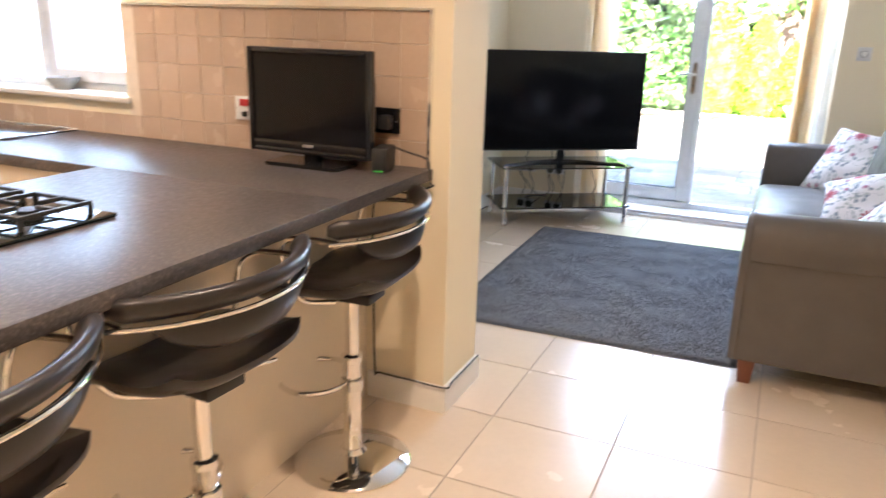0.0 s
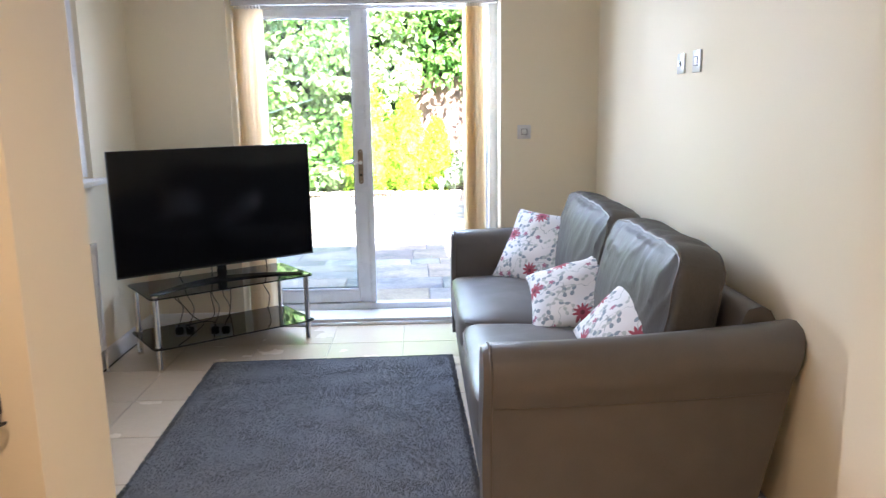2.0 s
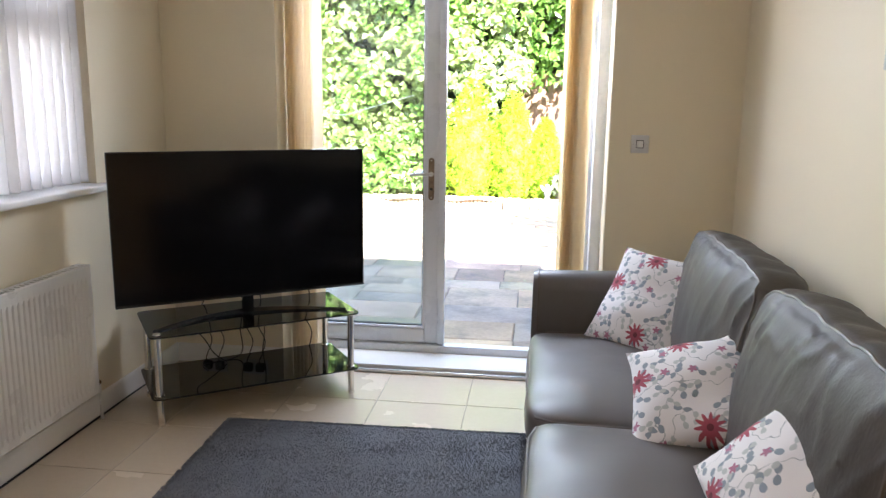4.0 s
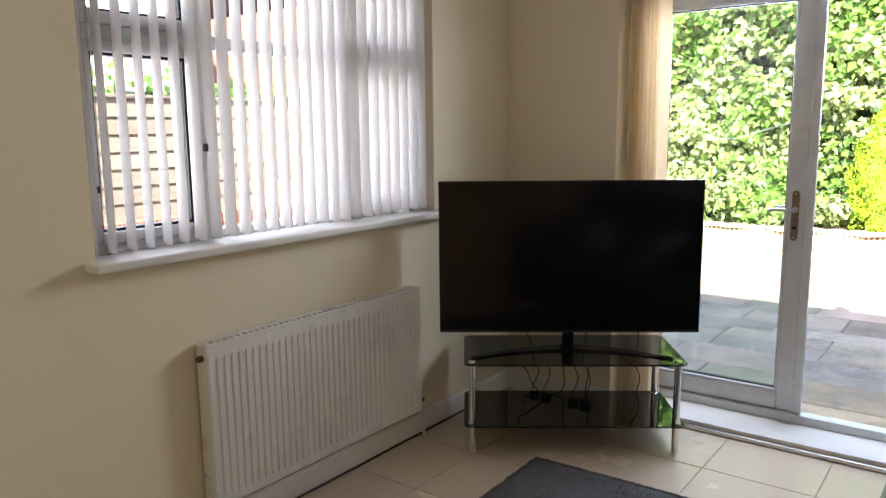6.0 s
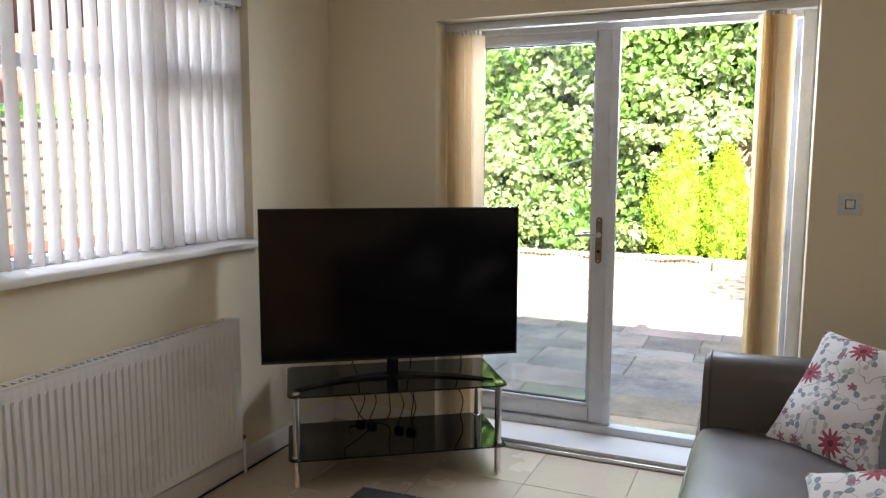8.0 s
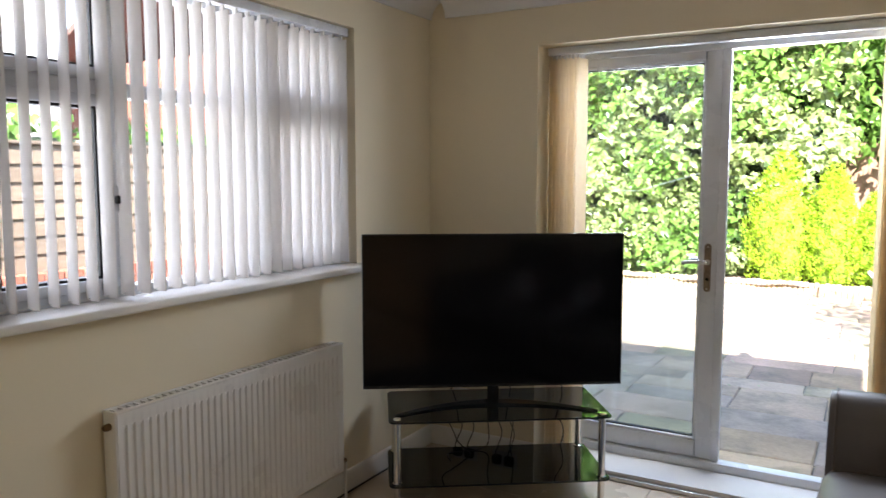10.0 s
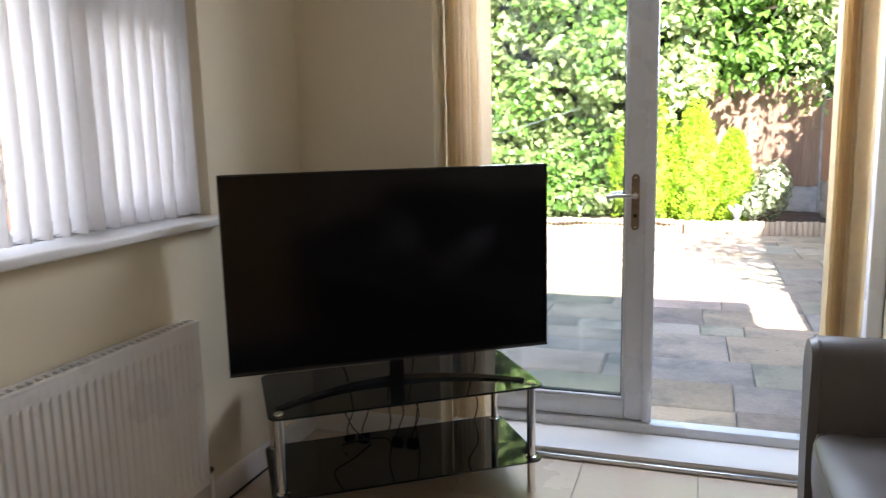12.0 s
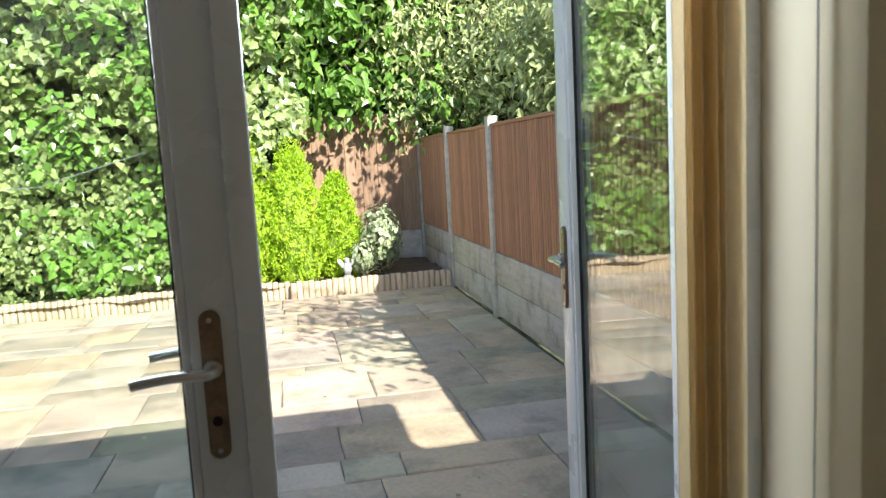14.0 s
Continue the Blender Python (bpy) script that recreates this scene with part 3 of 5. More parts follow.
part("chain_weight", lathe([(0, -0.011), (0.005, -0.010), (0.005, 0.010), (0, 0.011)], 10), MATT, wblind, "small dark chain weight", m=pose(-1.985, WIN_A + 0.037, 1.31))

# ---- kitchen window ----
kwin = thing("window_2", pose(0, 0, 0), "white upvc kitchen window over the worktop", "window", kind="structure")
part("window_frame", rect_frame(2.60, 2.67, 0.055, -3.62, -2.345, 1.06, 2.1, along="x"), UPVC, kwin)
part("mullion", box(-3.01, 2.60, 1.115, -2.95, 2.67, 2.045, 0.006), UPVC, kwin)
part("sash", rect_frame(2.585, 2.655, 0.055, -2.95, -2.40, 1.115, 2.045, along="x"), UPVC, kwin, "white opening sash")
pane("pane", -2.895, 2.62, 1.17, -2.455, 2.632, 1.99, kwin, OBSCURE)
pane("pane", -3.565, 2.62, 1.115, -3.01, 2.632, 2.045, kwin, OBSCURE)
sill_2 = part("window_sill", box(-3.66, 2.43, 1.058, -2.32, 2.60, 1.085, 0.008, 3), GLOSS)
tagged(sill_2, "white kitchen window sill", "window sill", kind="structure")


# ---- patio doors ----
YF0, YF1 = 6.275, 6.345
door_frame = thing("door_1", pose(0, 0, 0), "white upvc patio door frame, one leaf shut and one open", "door", kind="structure")
bm = bmesh.new()
box(DOOR_L, YF0, 0.03, DOOR_L + 0.06, YF1, DOOR_TOP, 0.006, bm=bm)
box(DOOR_R - 0.06, YF0, 0.03, DOOR_R, YF1, DOOR_TOP, 0.006, bm=bm)
box(DOOR_L + 0.06, YF0, DOOR_TOP - 0.055, DOOR_R - 0.06, YF1, DOOR_TOP, 0.006, bm=bm)
part("frame", bm, UPVC, door_frame)
part("threshold", box(DOOR_L + 0.06, YF0 - 0.005, 0.03, DOOR_R - 0.06, YF1, 0.085, 0.008), UPVC, door_frame, "white threshold with a metal weather bar")
part("outer_cill", box(DOOR_L - 0.03, YF1, -0.02, DOOR_R + 0.03, YF1 + 0.09, 0.03, 0.006), UPVC, door_frame)


def door_handle(parent, x, z, side, y_in, y_out):
    """Lever handles on both faces of a leaf; the lever points along side."""
    for y, s in ((y_in, -1), (y_out, 1)):
        plate = [(0.0165 * math.cos(radians(k * 15)), 0.075 + 0.0165 * math.sin(radians(k * 15))) for k in range(13)]
        plate += [(0.0165 * math.cos(radians(180 + k * 15)), -0.132 + 0.0165 * math.sin(radians(180 + k * 15))) for k in range(13)]
        bm = prism(plate, 0.0, 0.009, 0.0025)
        for v in bm.verts:
            v.co = Vector((x + v.co.x, y + s * v.co.z, z + v.co.y))
        bmesh.ops.recalc_face_normals(bm, faces=bm.faces[:])
        p = part("handle_plate", bm, BRONZE, parent, "worn dark bronze long handle plate")
        for dz in (0.076, -0.134):
            part("screw", lathe([(0, 0), (0.0045, 0), (0.004, 0.0016), (0, 0.0016)], 10), STEEL, p, m=Matrix.Translation((x, y + s * 0.0088, z + dz)) @ pose(0, 0, 0, -90 * s))
        part("lever", tube(spline([(x, y + s * 0.008, z), (x, y + s * 0.040, z), (x + side * 0.012, y + s * 0.048, z), (x + side * 0.06, y + s * 0.050, z + 0.002), (x + side * 0.115, y + s * 0.048, z - 0.004)], 6), 0.0085, 12), STEEL, p, "polished steel lever")
        part("boss", lathe([(0, 0), (0.014, 0), (0.014, 0.012), (0, 0.012)], 20), STEEL, p, m=Matrix.Translation((x, y + s * 0.008, z)) @ pose(0, 0, 0, -90 * s))
        part("keyhole", lathe([(0, 0), (0.008, 0), (0.008, 0.004), (0, 0.004)], 16), BLACK, p, m=Matrix.Translation((x, y + s * 0.008, z - 0.085)) @ pose(0, 0, 0, -90 * s))


def leaf_door(name, width, m, lever_x, lever_side, label, strip=False):
    """A glazed leaf: hinge edge at x = 0, its foot at z = 0."""
    d = thing(name, m, label, "door", kind="structure")
    H = 2.070
    t0, t1 = -0.035, 0.035
    w = 0.088
    part("leaf_frame", rect_frame(t0, t1, w, 0.0, width, 0.0, H, 0.009, along="x"), UPVC, d)
    part("glazing_bead", rect_frame(t0 + 0.006, t1 - 0.006, 0.014, w - 0.001, width - w + 0.001, w - 0.001, H - w + 0.001, 0.004, along="x"), UPVC, d)
    part("gasket", rect_frame(-0.0135, 0.0135, 0.005, w + 0.013, width - w - 0.013, w + 0.013, H - w - 0.013, 0.0, along="x"), RUBBER, d, "black rubber gasket")
    pane("pane", w + 0.013, -0.010, w + 0.013, width - w - 0.013, -0.006, H - w - 0.013, d)
    pane("pane", w + 0.013, 0.006, w + 0.013, width - w - 0.013, 0.010, H - w - 0.013, d)
    door_handle(d, lever_x, 1.0, lever_side, t0, t1)
    for z in (0.2, 1.0, 1.8):
        part("hinge", box(-0.018, 0.028, z - 0.05, 0.010, 0.052, z + 0.05, 0.004), UPVC, d)
    if strip:
        part("meeting_strip", box(width - 0.012, t0 - 0.012, 0.0, width + 0.030, t0 + 0.012, H, 0.006), UPVC, d)
    return d


leaf_door("door_2", 0.805, pose(DOOR_L + 0.052, 6.328, 0.088), 0.752, -1, "closed white upvc glazed patio door leaf", True)
leaf_door("door_3", 0.80, pose(DOOR_R - 0.052, 6.365, 0.088, 0, 0, 87.0), 0.752, -1, "open white upvc glazed patio door leaf swung outwards")

# door blinds, drawn back to both sides
rng = random.Random(11)
left = [(DOOR_L + 0.035 + i * 0.022, 6.165 + rng.uniform(-0.004, 0.004), 2.105, 80 + rng.uniform(-8, 8)) for i in range(8)]
right = [(0.212 + i * 0.0165, 6.165 + rng.uniform(-0.004, 0.004), 2.105, 38 + 5 * math.sin(i * 1.9)) for i in range(6)]
dblind = vertical_blind("door_blind", box(DOOR_L + 0.01, 6.14, 2.125, DOOR_R - 0.01, 6.19, 2.163, 0.003), left + right, "cream fabric vertical blind drawn back beside the patio door", CREAMBLIND, 2.03)
part("pull_cord", tube(spline([(0.405, 6.12, 2.12), (0.403, 6.115, 1.4), (0.404, 6.118, 0.75), (0.408, 6.12, 2.12)], 8), 0.002, 5), WPLATE, dblind)

# ---- radiator ----
rad = thing("radiator", pose(0, 0, 0), "white double panel radiator under the window", "radiator")
RY0, RY1, RZ0, RZ1, RX = 3.962, 5.135, 0.155, 0.750, -1.897
bm = bmesh.new()
n_ridge = 36
prof = []
for i in range(n_ridge):
    a = RY0 + 0.02 + (RY1 - RY0 - 0.04) * i / n_ridge
    s = (RY1 - RY0 - 0.04) / n_ridge
    prof += [(a + s * 0.08, 0.0), (a + s * 0.22, -0.007), (a + s * 0.42, -0.007), (a + s * 0.56, 0.0)]
prof = [(RY0, 0.0)] + prof + [(RY1, 0.0)]
rows = []
for z, k in ((RZ0, 0), (RZ0 + 0.03, 0), (RZ0 + 0.045, 1), (RZ1 - 0.06, 1), (RZ1 - 0.045, 0), (RZ1, 0)):
    rows.append([(RX + d * k, y, z) for y, d in prof] + [(RX - 0.016, y, z) for y, d in reversed(prof)])
part("front_panel", loft(rows), RAD, rad, smooth=30)
part("back_panel", box(RX - 0.058, RY0, RZ0, RX - 0.046, RY1, RZ1, 0.003), RAD, rad)
part("side_cover", box(RX - 0.062, RY0 - 0.006, RZ0 + 0.02, RX - 0.002, RY0, RZ1 + 0.004, 0.002), RAD, rad)
part("side_cover", box(RX - 0.062, RY1, RZ0 + 0.02, RX - 0.002, RY1 + 0.006, RZ1 + 0.004, 0.002), RAD, rad)
bm = bmesh.new()
for i in range(40):
    y = RY0 + (i + 0.5) * (RY1 - RY0) / 40
    box(RX - 0.05, y - 0.004, RZ1 - 0.006, RX - 0.014, y + 0.004, RZ1 + 0.004, bm=bm)
box(RX - 0.062, RY0 - 0.004, RZ1 - 0.004, RX - 0.050, RY1 + 0.004, RZ1 + 0.006, bm=bm)
box(RX - 0.014, RY0 - 0.004, RZ1 - 0.004, RX + 0.001, RY1 + 0.004, RZ1 + 0.006, 0.002, bm=bm)
part("top_grille", bm, RAD, rad)
part("bleed_valve", lathe([(0, 0), (0.012, 0), (0.012, 0.016), (0.008, 0.022), (0, 0.022)], 14), BRASS, rad, "brass bleed valve", m=Matrix.Translation((RX - 0.03, RY0 - 0.006, RZ1 - 0.045)) @ pose(0, 0, 0, 90))
part("pipe", tube(spline([(RX - 0.03, RY1 + 0.004, RZ0 + 0.03), (RX - 0.03, RY1 + 0.045, RZ0 + 0.03), (RX - 0.033, RY1 + 0.055, RZ0 + 0.018), (RX - 0.033, RY1 + 0.057, 0.0)], 6), 0.0075, 10), RAD, rad)
part("valve", lathe([(0, -0.02), (0.011, -0.02), (0.013, 0.0), (0.011, 0.02), (0, 0.022)], 14), BRASS, rad, "brass lockshield valve", m=Matrix.Translation((RX - 0.03, RY1 + 0.03, RZ0 + 0.03)) @ pose(0, 0, 0, 90))
for y in (RY0 + 0.2, RY1 - 0.2):
    part("bracket", box(XW - 0.001, y - 0.015, RZ0 + 0.05, RX - 0.056, y + 0.015, RZ1 - 0.05), RAD, rad)

# ---- television and its glass stand ----
ST = math.degrees(math.atan2(0.535, 0.763))
stand = thing("tv_stand", pose(-1.352, 5.590, 0, 0, 0, ST), "black glass corner tv stand with chrome legs", "tv stand")
SW, SD = 0.93, 0.42


def glass_shelf(z, w, d, cut):
    r = 0.035
    o = []
    for cx, cy, a0 in ((w / 2 - r, -d / 2 + r, -90), (w / 2 - r, d / 2 - cut, 0), (-w / 2 + r, d / 2 - cut, 90), (-w / 2 + r, -d / 2 + r, 180)):
        for k in range(5):
            a = radians(a0 + k * 22.5)
            o.append((cx + r * math.cos(a), cy + r * math.sin(a)))
    return prism(o, z, z + 0.008, 0.002)


part("top_shelf", glass_shelf(0.428, SW + 0.075, SD + 0.075, 0.035), BGLASS, stand, "black glass top")
part("lower_shelf", glass_shelf(0.134, SW + 0.075, SD + 0.06, 0.035), BGLASS, stand, "black glass lower shelf")
for sx in (-1, 1):
    for sy in (-1, 1):
        lx, ly = sx * SW / 2, sy * SD / 2 * 0.96
        leg = part("leg", lathe([(0, 0.0), (0.017, 0.0), (0.019, 0.012), (0.0165, 0.02), (0.0165, 0.126), (0.022, 0.128), (0.022, 0.1335)], 20), CHROME, stand, m=pose(lx, ly, 0))
        part("upper_tube", lathe([(0.022, 0.1425), (0.022, 0.147), (0.0165, 0.150), (0.0165, 0.418), (0.021, 0.421), (0.021, 0.4275), (0, 0.4275)], 20), CHROME, leg)
        if sy < 0:
            part("cap", lathe([(0.0, 0.4425), (0.016, 0.4415), (0.019, 0.4365), (0.019, 0.4362), (0, 0.4362)], 20), CHROME, leg)

tv = thing("television", pose(-1.334, 5.545, 0.437, 0, 0, ST - 0.5), "large black flat screen television on the glass stand", "television")
part("bezel", rect_frame(-0.012, 0.012, 0.008, -0.605, 0.605, 0.104, 0.810, 0.003, along="x"), BLACK, tv)
part("screen", box(-0.598, -0.009, 0.110, 0.598, -0.002, 0.804), SCREEN, tv, "dark switched-off screen")
part("back_shell", soft_box(1.18, 0.035, 0.68, 6, 9), MATT, tv, m=pose(0, 0.018, 0.457))
part("rear_housing", box(-0.40, 0.03, 0.124, 0.40, 0.062, 0.434, 0.012), MATT, tv)
part("lower_trim", box(-0.605, -0.0145, 0.098, 0.605, 0.012, 0.1045, 0.002), MATT, tv)
part("neck", box(-0.026, 0.0, 0.01, 0.026, 0.03, 0.20, 0.006), BLACK, tv)
arc = []
for i in range(25):
    u = -1 + 2 * i / 24
    arc.append((0.46 * u, 0.06 - 0.17 * u * u, 0.0))
secs = []
for i, (x, y, z) in enumerate(arc):
    u = abs(-1 + 2 * i / 24)
    hgt, wd = 0.022 - 0.012 * u, 0.030 - 0.006 * u
    secs.append([(x, y - wd / 2, 0.0), (x, y + wd / 2, 0.0), (x, y + wd / 2 - 0.004, hgt), (x, y - wd / 2 + 0.004, hgt)])
part("foot", loft(secs), BLACK, tv, "curved black crescent foot", smooth=50)

# cables behind the stand
for i, pts in enumerate((
        [(-1.60, 5.70, 0.62), (-1.64, 5.72, 0.47), (-1.70, 5.70, 0.33), (-1.62, 5.66, 0.25), (-1.56, 5.62, 0.20), (-1.50, 5.64, 0.146)],
        [(-1.48, 5.78, 0.60), (-1.47, 5.80, 0.42), (-1.49, 5.80, 0.30), (-1.46, 5.75, 0.18), (-1.50, 5.70, 0.145), (-1.60, 5.60, 0.145), (-1.55, 5.52, 0.145)],
        [(-1.40, 5.82, 0.60), (-1.39, 5.86, 0.42), (-1.38, 5.87, 0.26), (-1.40, 5.86, 0.10), (-1.44, 5.95, 0.05)],
        [(-1.18, 5.90, 0.62), (-1.15, 5.95, 0.45), (-1.19, 5.97, 0.33), (-1.15, 5.98, 0.22), (-1.20, 6.0, 0.05)])):
    c = part("cable", tube(spline(pts, 8), 0.0032, 6), RUBBER)
    tagged(c, "thin black cable hanging behind the television stand", "cable", "cables behind the stand")
cab = part("cable", tube(spline([(-1.60, 5.96, 0.012), (-1.80, 5.93, 0.008), (-1.93, 5.75, 0.008), (-1.944, 5.2, 0.008), (-1.940, 4.6, 0.008), (-1.944, 4.0, 0.008), (-1.942, 3.2, 0.008)], 10), 0.0045, 6), RUBBER)
tagged(cab, "black cable lying along the skirting board", "cable")


def faceplate(name, m, w, h, material, label, category, detail):
    """A wall plate; its face looks along -y of m."""
    p = thing(name, m, label, category)
    part("plate", box(-w / 2, -0.009, -h / 2, w / 2, 0, h / 2, 0.0025), material, p)
    if detail == "rocker":
        part("surround", rect_frame(-0.012, -0.008, 0.003, -0.019, 0.019, -0.020, 0.020, 0.001, along="x"), MATT, p)
        part("rocker", box(-0.015, -0.014, -0.016, 0.015, -0.008, 0.016, 0.002), WPLATE, p)
    elif detail == "aerial":
        part("outlet", lathe([(0, 0), (0.011, 0), (0.011, 0.010), (0.006, 0.010), (0.006, 0.004), (0, 0.004)], 16), STEEL, p, m=pose(0, -0.008, 0, 90))
    elif detail == "sockets":
        for sx in (-1, 1):
            q = part("socket_face", box(sx * w / 4 - w * 0.2, -0.0105, -h * 0.4, sx * w / 4 + w * 0.2, -0.0085, h * 0.4, 0.001), material, p)
            for px, pz, ww, hh in ((0, 0.016, 0.0035, 0.007), (-0.011, -0.006, 0.007, 0.0035), (0.011, -0.006, 0.007, 0.0035)):
                part("slot", box(sx * w / 4 + px - ww / 2, -0.0112, pz - hh / 2, sx * w / 4 + px + ww / 2, -0.0100, pz + hh / 2), BLACK, q)
    elif detail == "cooker":
        part("switch", box(-0.02, -0.014, 0.008, 0.02, -0.008, 0.034, 0.002), RED, p, "red cooker isolator switch")
        part("switch", box(-0.012, -0.013, -0.032, 0.012, -0.008, -0.012, 0.002), BLACK, p)
    for sx in (-1, 1):
        part("screw", lathe([(0, 0), (0.0035, 0), (0.003, 0.0015), (0, 0.0015)], 10), STEEL, p, m=pose(sx * (w / 2 - 0.011), -0.009, 0, 90))
    return p


faceplate("light_switch", pose(0.572, YD, 1.289), 0.088, 0.090, BRIGHTPLATE, "satin steel light switch with a white rocker", "light switch", "rocker")
faceplate("aerial_socket", pose(XR, 4.448, 1.632, 0, 0, -90), 0.088, 0.088, PLATE, "satin steel wall socket plate above the sofa", "wall socket", "aerial")
faceplate("wall_socket", pose(XR, 4.255, 1.632, 0, 0, -90), 0.088, 0.092, PLATE, "satin steel wall socket plate above the sofa", "wall socket", "rocker")
faceplate("aerial_socket", pose(0.905, YD, 0.458), 0.088, 0.088, BRIGHTPLATE, "pale steel wall socket plate behind the sofa arm", "wall socket", "aerial")
for sx in (-1.74, -1.50):
    faceplate("wall_socket", pose(sx, YD, 0.30), 0.146, 0.086, WPLATE, "white double wall socket behind the television stand", "wall socket", "sockets")
    for dx in (-0.036, 0.036):
        pg = thing("plug", pose(sx + dx, YD - 0.011, 0.295), "black mains plug in the wall socket", "plug", "plugs behind the stand")
        part("body", soft_box(0.05, 0.034, 0.05, 4, 6), MATT, pg, m=pose(0, -0.018, 0))
        part("flex", tube(spline([(0, -0.03, -0.02), (0.01, -0.045, -0.06), (0.05, -0.06, -0.14), (0.03, -0.10, -0.24), (0.08, -0.14, -0.285)], 6), 0.0032, 6), RUBBER, pg)


# ---- rug ----
rug = thing("rug", pose(-0.625, 4.325, 0, 0, 0, 1.4), "charcoal grey shaggy wool rug on the tiles", "rug")
RW, RL = 1.40, 1.93
bm = bmesh.new()
bmesh.ops.create_grid(bm, x_segments=46, y_segments=64, size=0.5)
for v in bm.verts:
    ex = max(abs(v.co.x), abs(v.co.y)) * 2
    v.co = Vector((v.co.x * RW, v.co.y * RL, 0.0))
    edge = ex > 0.999
    v.co.z = 0.002 if edge else 0.016 + 0.0015 * noise.noise(v.co * 9)
    if edge:
        v.co.x += 0.006 * noise.noise(v.co * 14)
        v.co.y += 0.006 * noise.noise(v.co * 13 + Vector((5, 1, 2)))
part("wool_surface", bm, RUG, rug)
rs = np.random.RandomState(5)
n = 110000
px, py = rs.uniform(-RW / 2, RW / 2, n), rs.uniform(-RL / 2, RL / 2, n)
# the pile leans one way, with soft swirls
ang = 0.7 * np.sin(px * 9 + 2 * np.sin(py * 5)) + 0.5 * np.sin(py * 13 + px * 4) + 0.6 * rs.normal(size=n)
inset = np.minimum(np.minimum(RW / 2 - np.abs(px), RL / 2 - np.abs(py)) / 0.03, 1.0)
lean = rs.uniform(0.006, 0.014, n) * (0.35 + 0.65 * inset)
top = rs.uniform(0.019, 0.022, n) - 0.007 * (1 - inset)
w = rs.uniform(0.0025, 0.0045, n)
vx = np.stack([np.stack([px - w * np.cos(ang), py - w * np.sin(ang), np.full(n, 0.008)], 1), np.stack([px + w * np.cos(ang), py + w * np.sin(ang), np.full(n, 0.008)], 1),
               np.stack([px - lean * np.sin(ang), py + lean * np.cos(ang), top], 1)], 1).reshape(-1, 3)
me = bpy.data.meshes.new("tufts")
me.from_pydata(vx.tolist(), [], np.arange(3 * n).reshape(-1, 3).tolist())
me.materials.append(RUGTUFT)
tufts = new("tuft_cover", me)
tufts.parent = rug
tagged(tufts, kind="stuff")


# ---- sofa ----
sofa = thing("sofa", pose(0, 0, 0), "taupe grey leather two seater sofa against the wall", "sofa")
SX0, SY0, SY1 = 0.062, 3.215, 5.635


def rear(z):
    return 0.93 + 0.135 * max(0.0, (z - 0.12) / 0.6)


def sofa_arm(y_out, s):
    """A rolled arm; s points from its outer face to the seat."""
    secs = []
    prof = [(0.030, 0.10), (0.026, 0.30), (0.022, 0.50), (0.010, 0.545), (-0.008, 0.585), (-0.012, 0.63), (0.002, 0.675), (0.035, 0.708), (0.080, 0.722), (0.130, 0.714), (0.168, 0.685), (0.182, 0.64), (0.182, 0.45), (0.182, 0.10)]
    for k in range(13):
        t = k / 12
        sec = []
        for dy, z in prof:
            zz = z + (0.055 * t * t if z > 0.52 else 0.0)
            x = SX0 + (rear(z) - SX0) * t
            if k == 0:
                cy, cz = 0.085, 0.42
                dy2, z2 = cy + (dy - cy) * 0.90, cz + (zz - cz) * (0.965 if z > 0.2 else 1.0)
            else:
                dy2, z2 = dy, zz
                if k == 1:
                    x = SX0 + 0.022
            sec.append((x - (0.006 * math.sin(math.pi * min(1, z / 0.75)) if k == 0 else 0), y_out + s * dy2, z2))
        secs.append(sec)
    return loft(secs), [q for q in secs[1]]


for y_out, s in ((SY0, 1), (SY1, -1)):
    bm, ring = sofa_arm(y_out, s)
    arm = part("arm", bm, LEATHER, sofa, "rolled leather arm", smooth=50)
    part("piping", tube([(x + 0.0, y, z) for x, y, z in ring], 0.0045, 7), PIPING, arm)
    part("seam", tube([(SX0 + 0.03 + (rear(0.53) - SX0 - 0.05) * t / 10, y_out + s * 0.013, 0.532 + 0.03 * (t / 10) ** 2) for t in range(11)], 0.003, 6), PIPING, arm)
part("base", box(SX0 + 0.03, SY0 + 0.18, 0.10, 0.93, SY1 - 0.18, 0.30, 0.012), LEATHER, sofa)
part("front_rail", soft_box(0.05, SY1 - SY0 - 0.37, 0.20, 6, 8), LEATHER, sofa, m=pose(SX0 + 0.035, (SY0 + SY1) / 2, 0.205))
secs = []
for y in (SY0 + 0.17, SY0 + 0.5, (SY0 + SY1) / 2, SY1 - 0.5, SY1 - 0.17):
    secs.append([(0.80, y, 0.28), (0.86, y, 0.50), (0.925, y, 0.75), (0.945, y, 0.79), (0.985, y, 0.80), (1.02, y, 0.785), (1.045, y, 0.74), (1.02, y, 0.55), (0.94, y, 0.12), (0.82, y, 0.12)])
part("back_frame", loft(secs), LEATHER, sofa, smooth=50)
CY = (SY0 + SY1) / 2
half_l = (SY1 - SY0 - 0.365) / 2
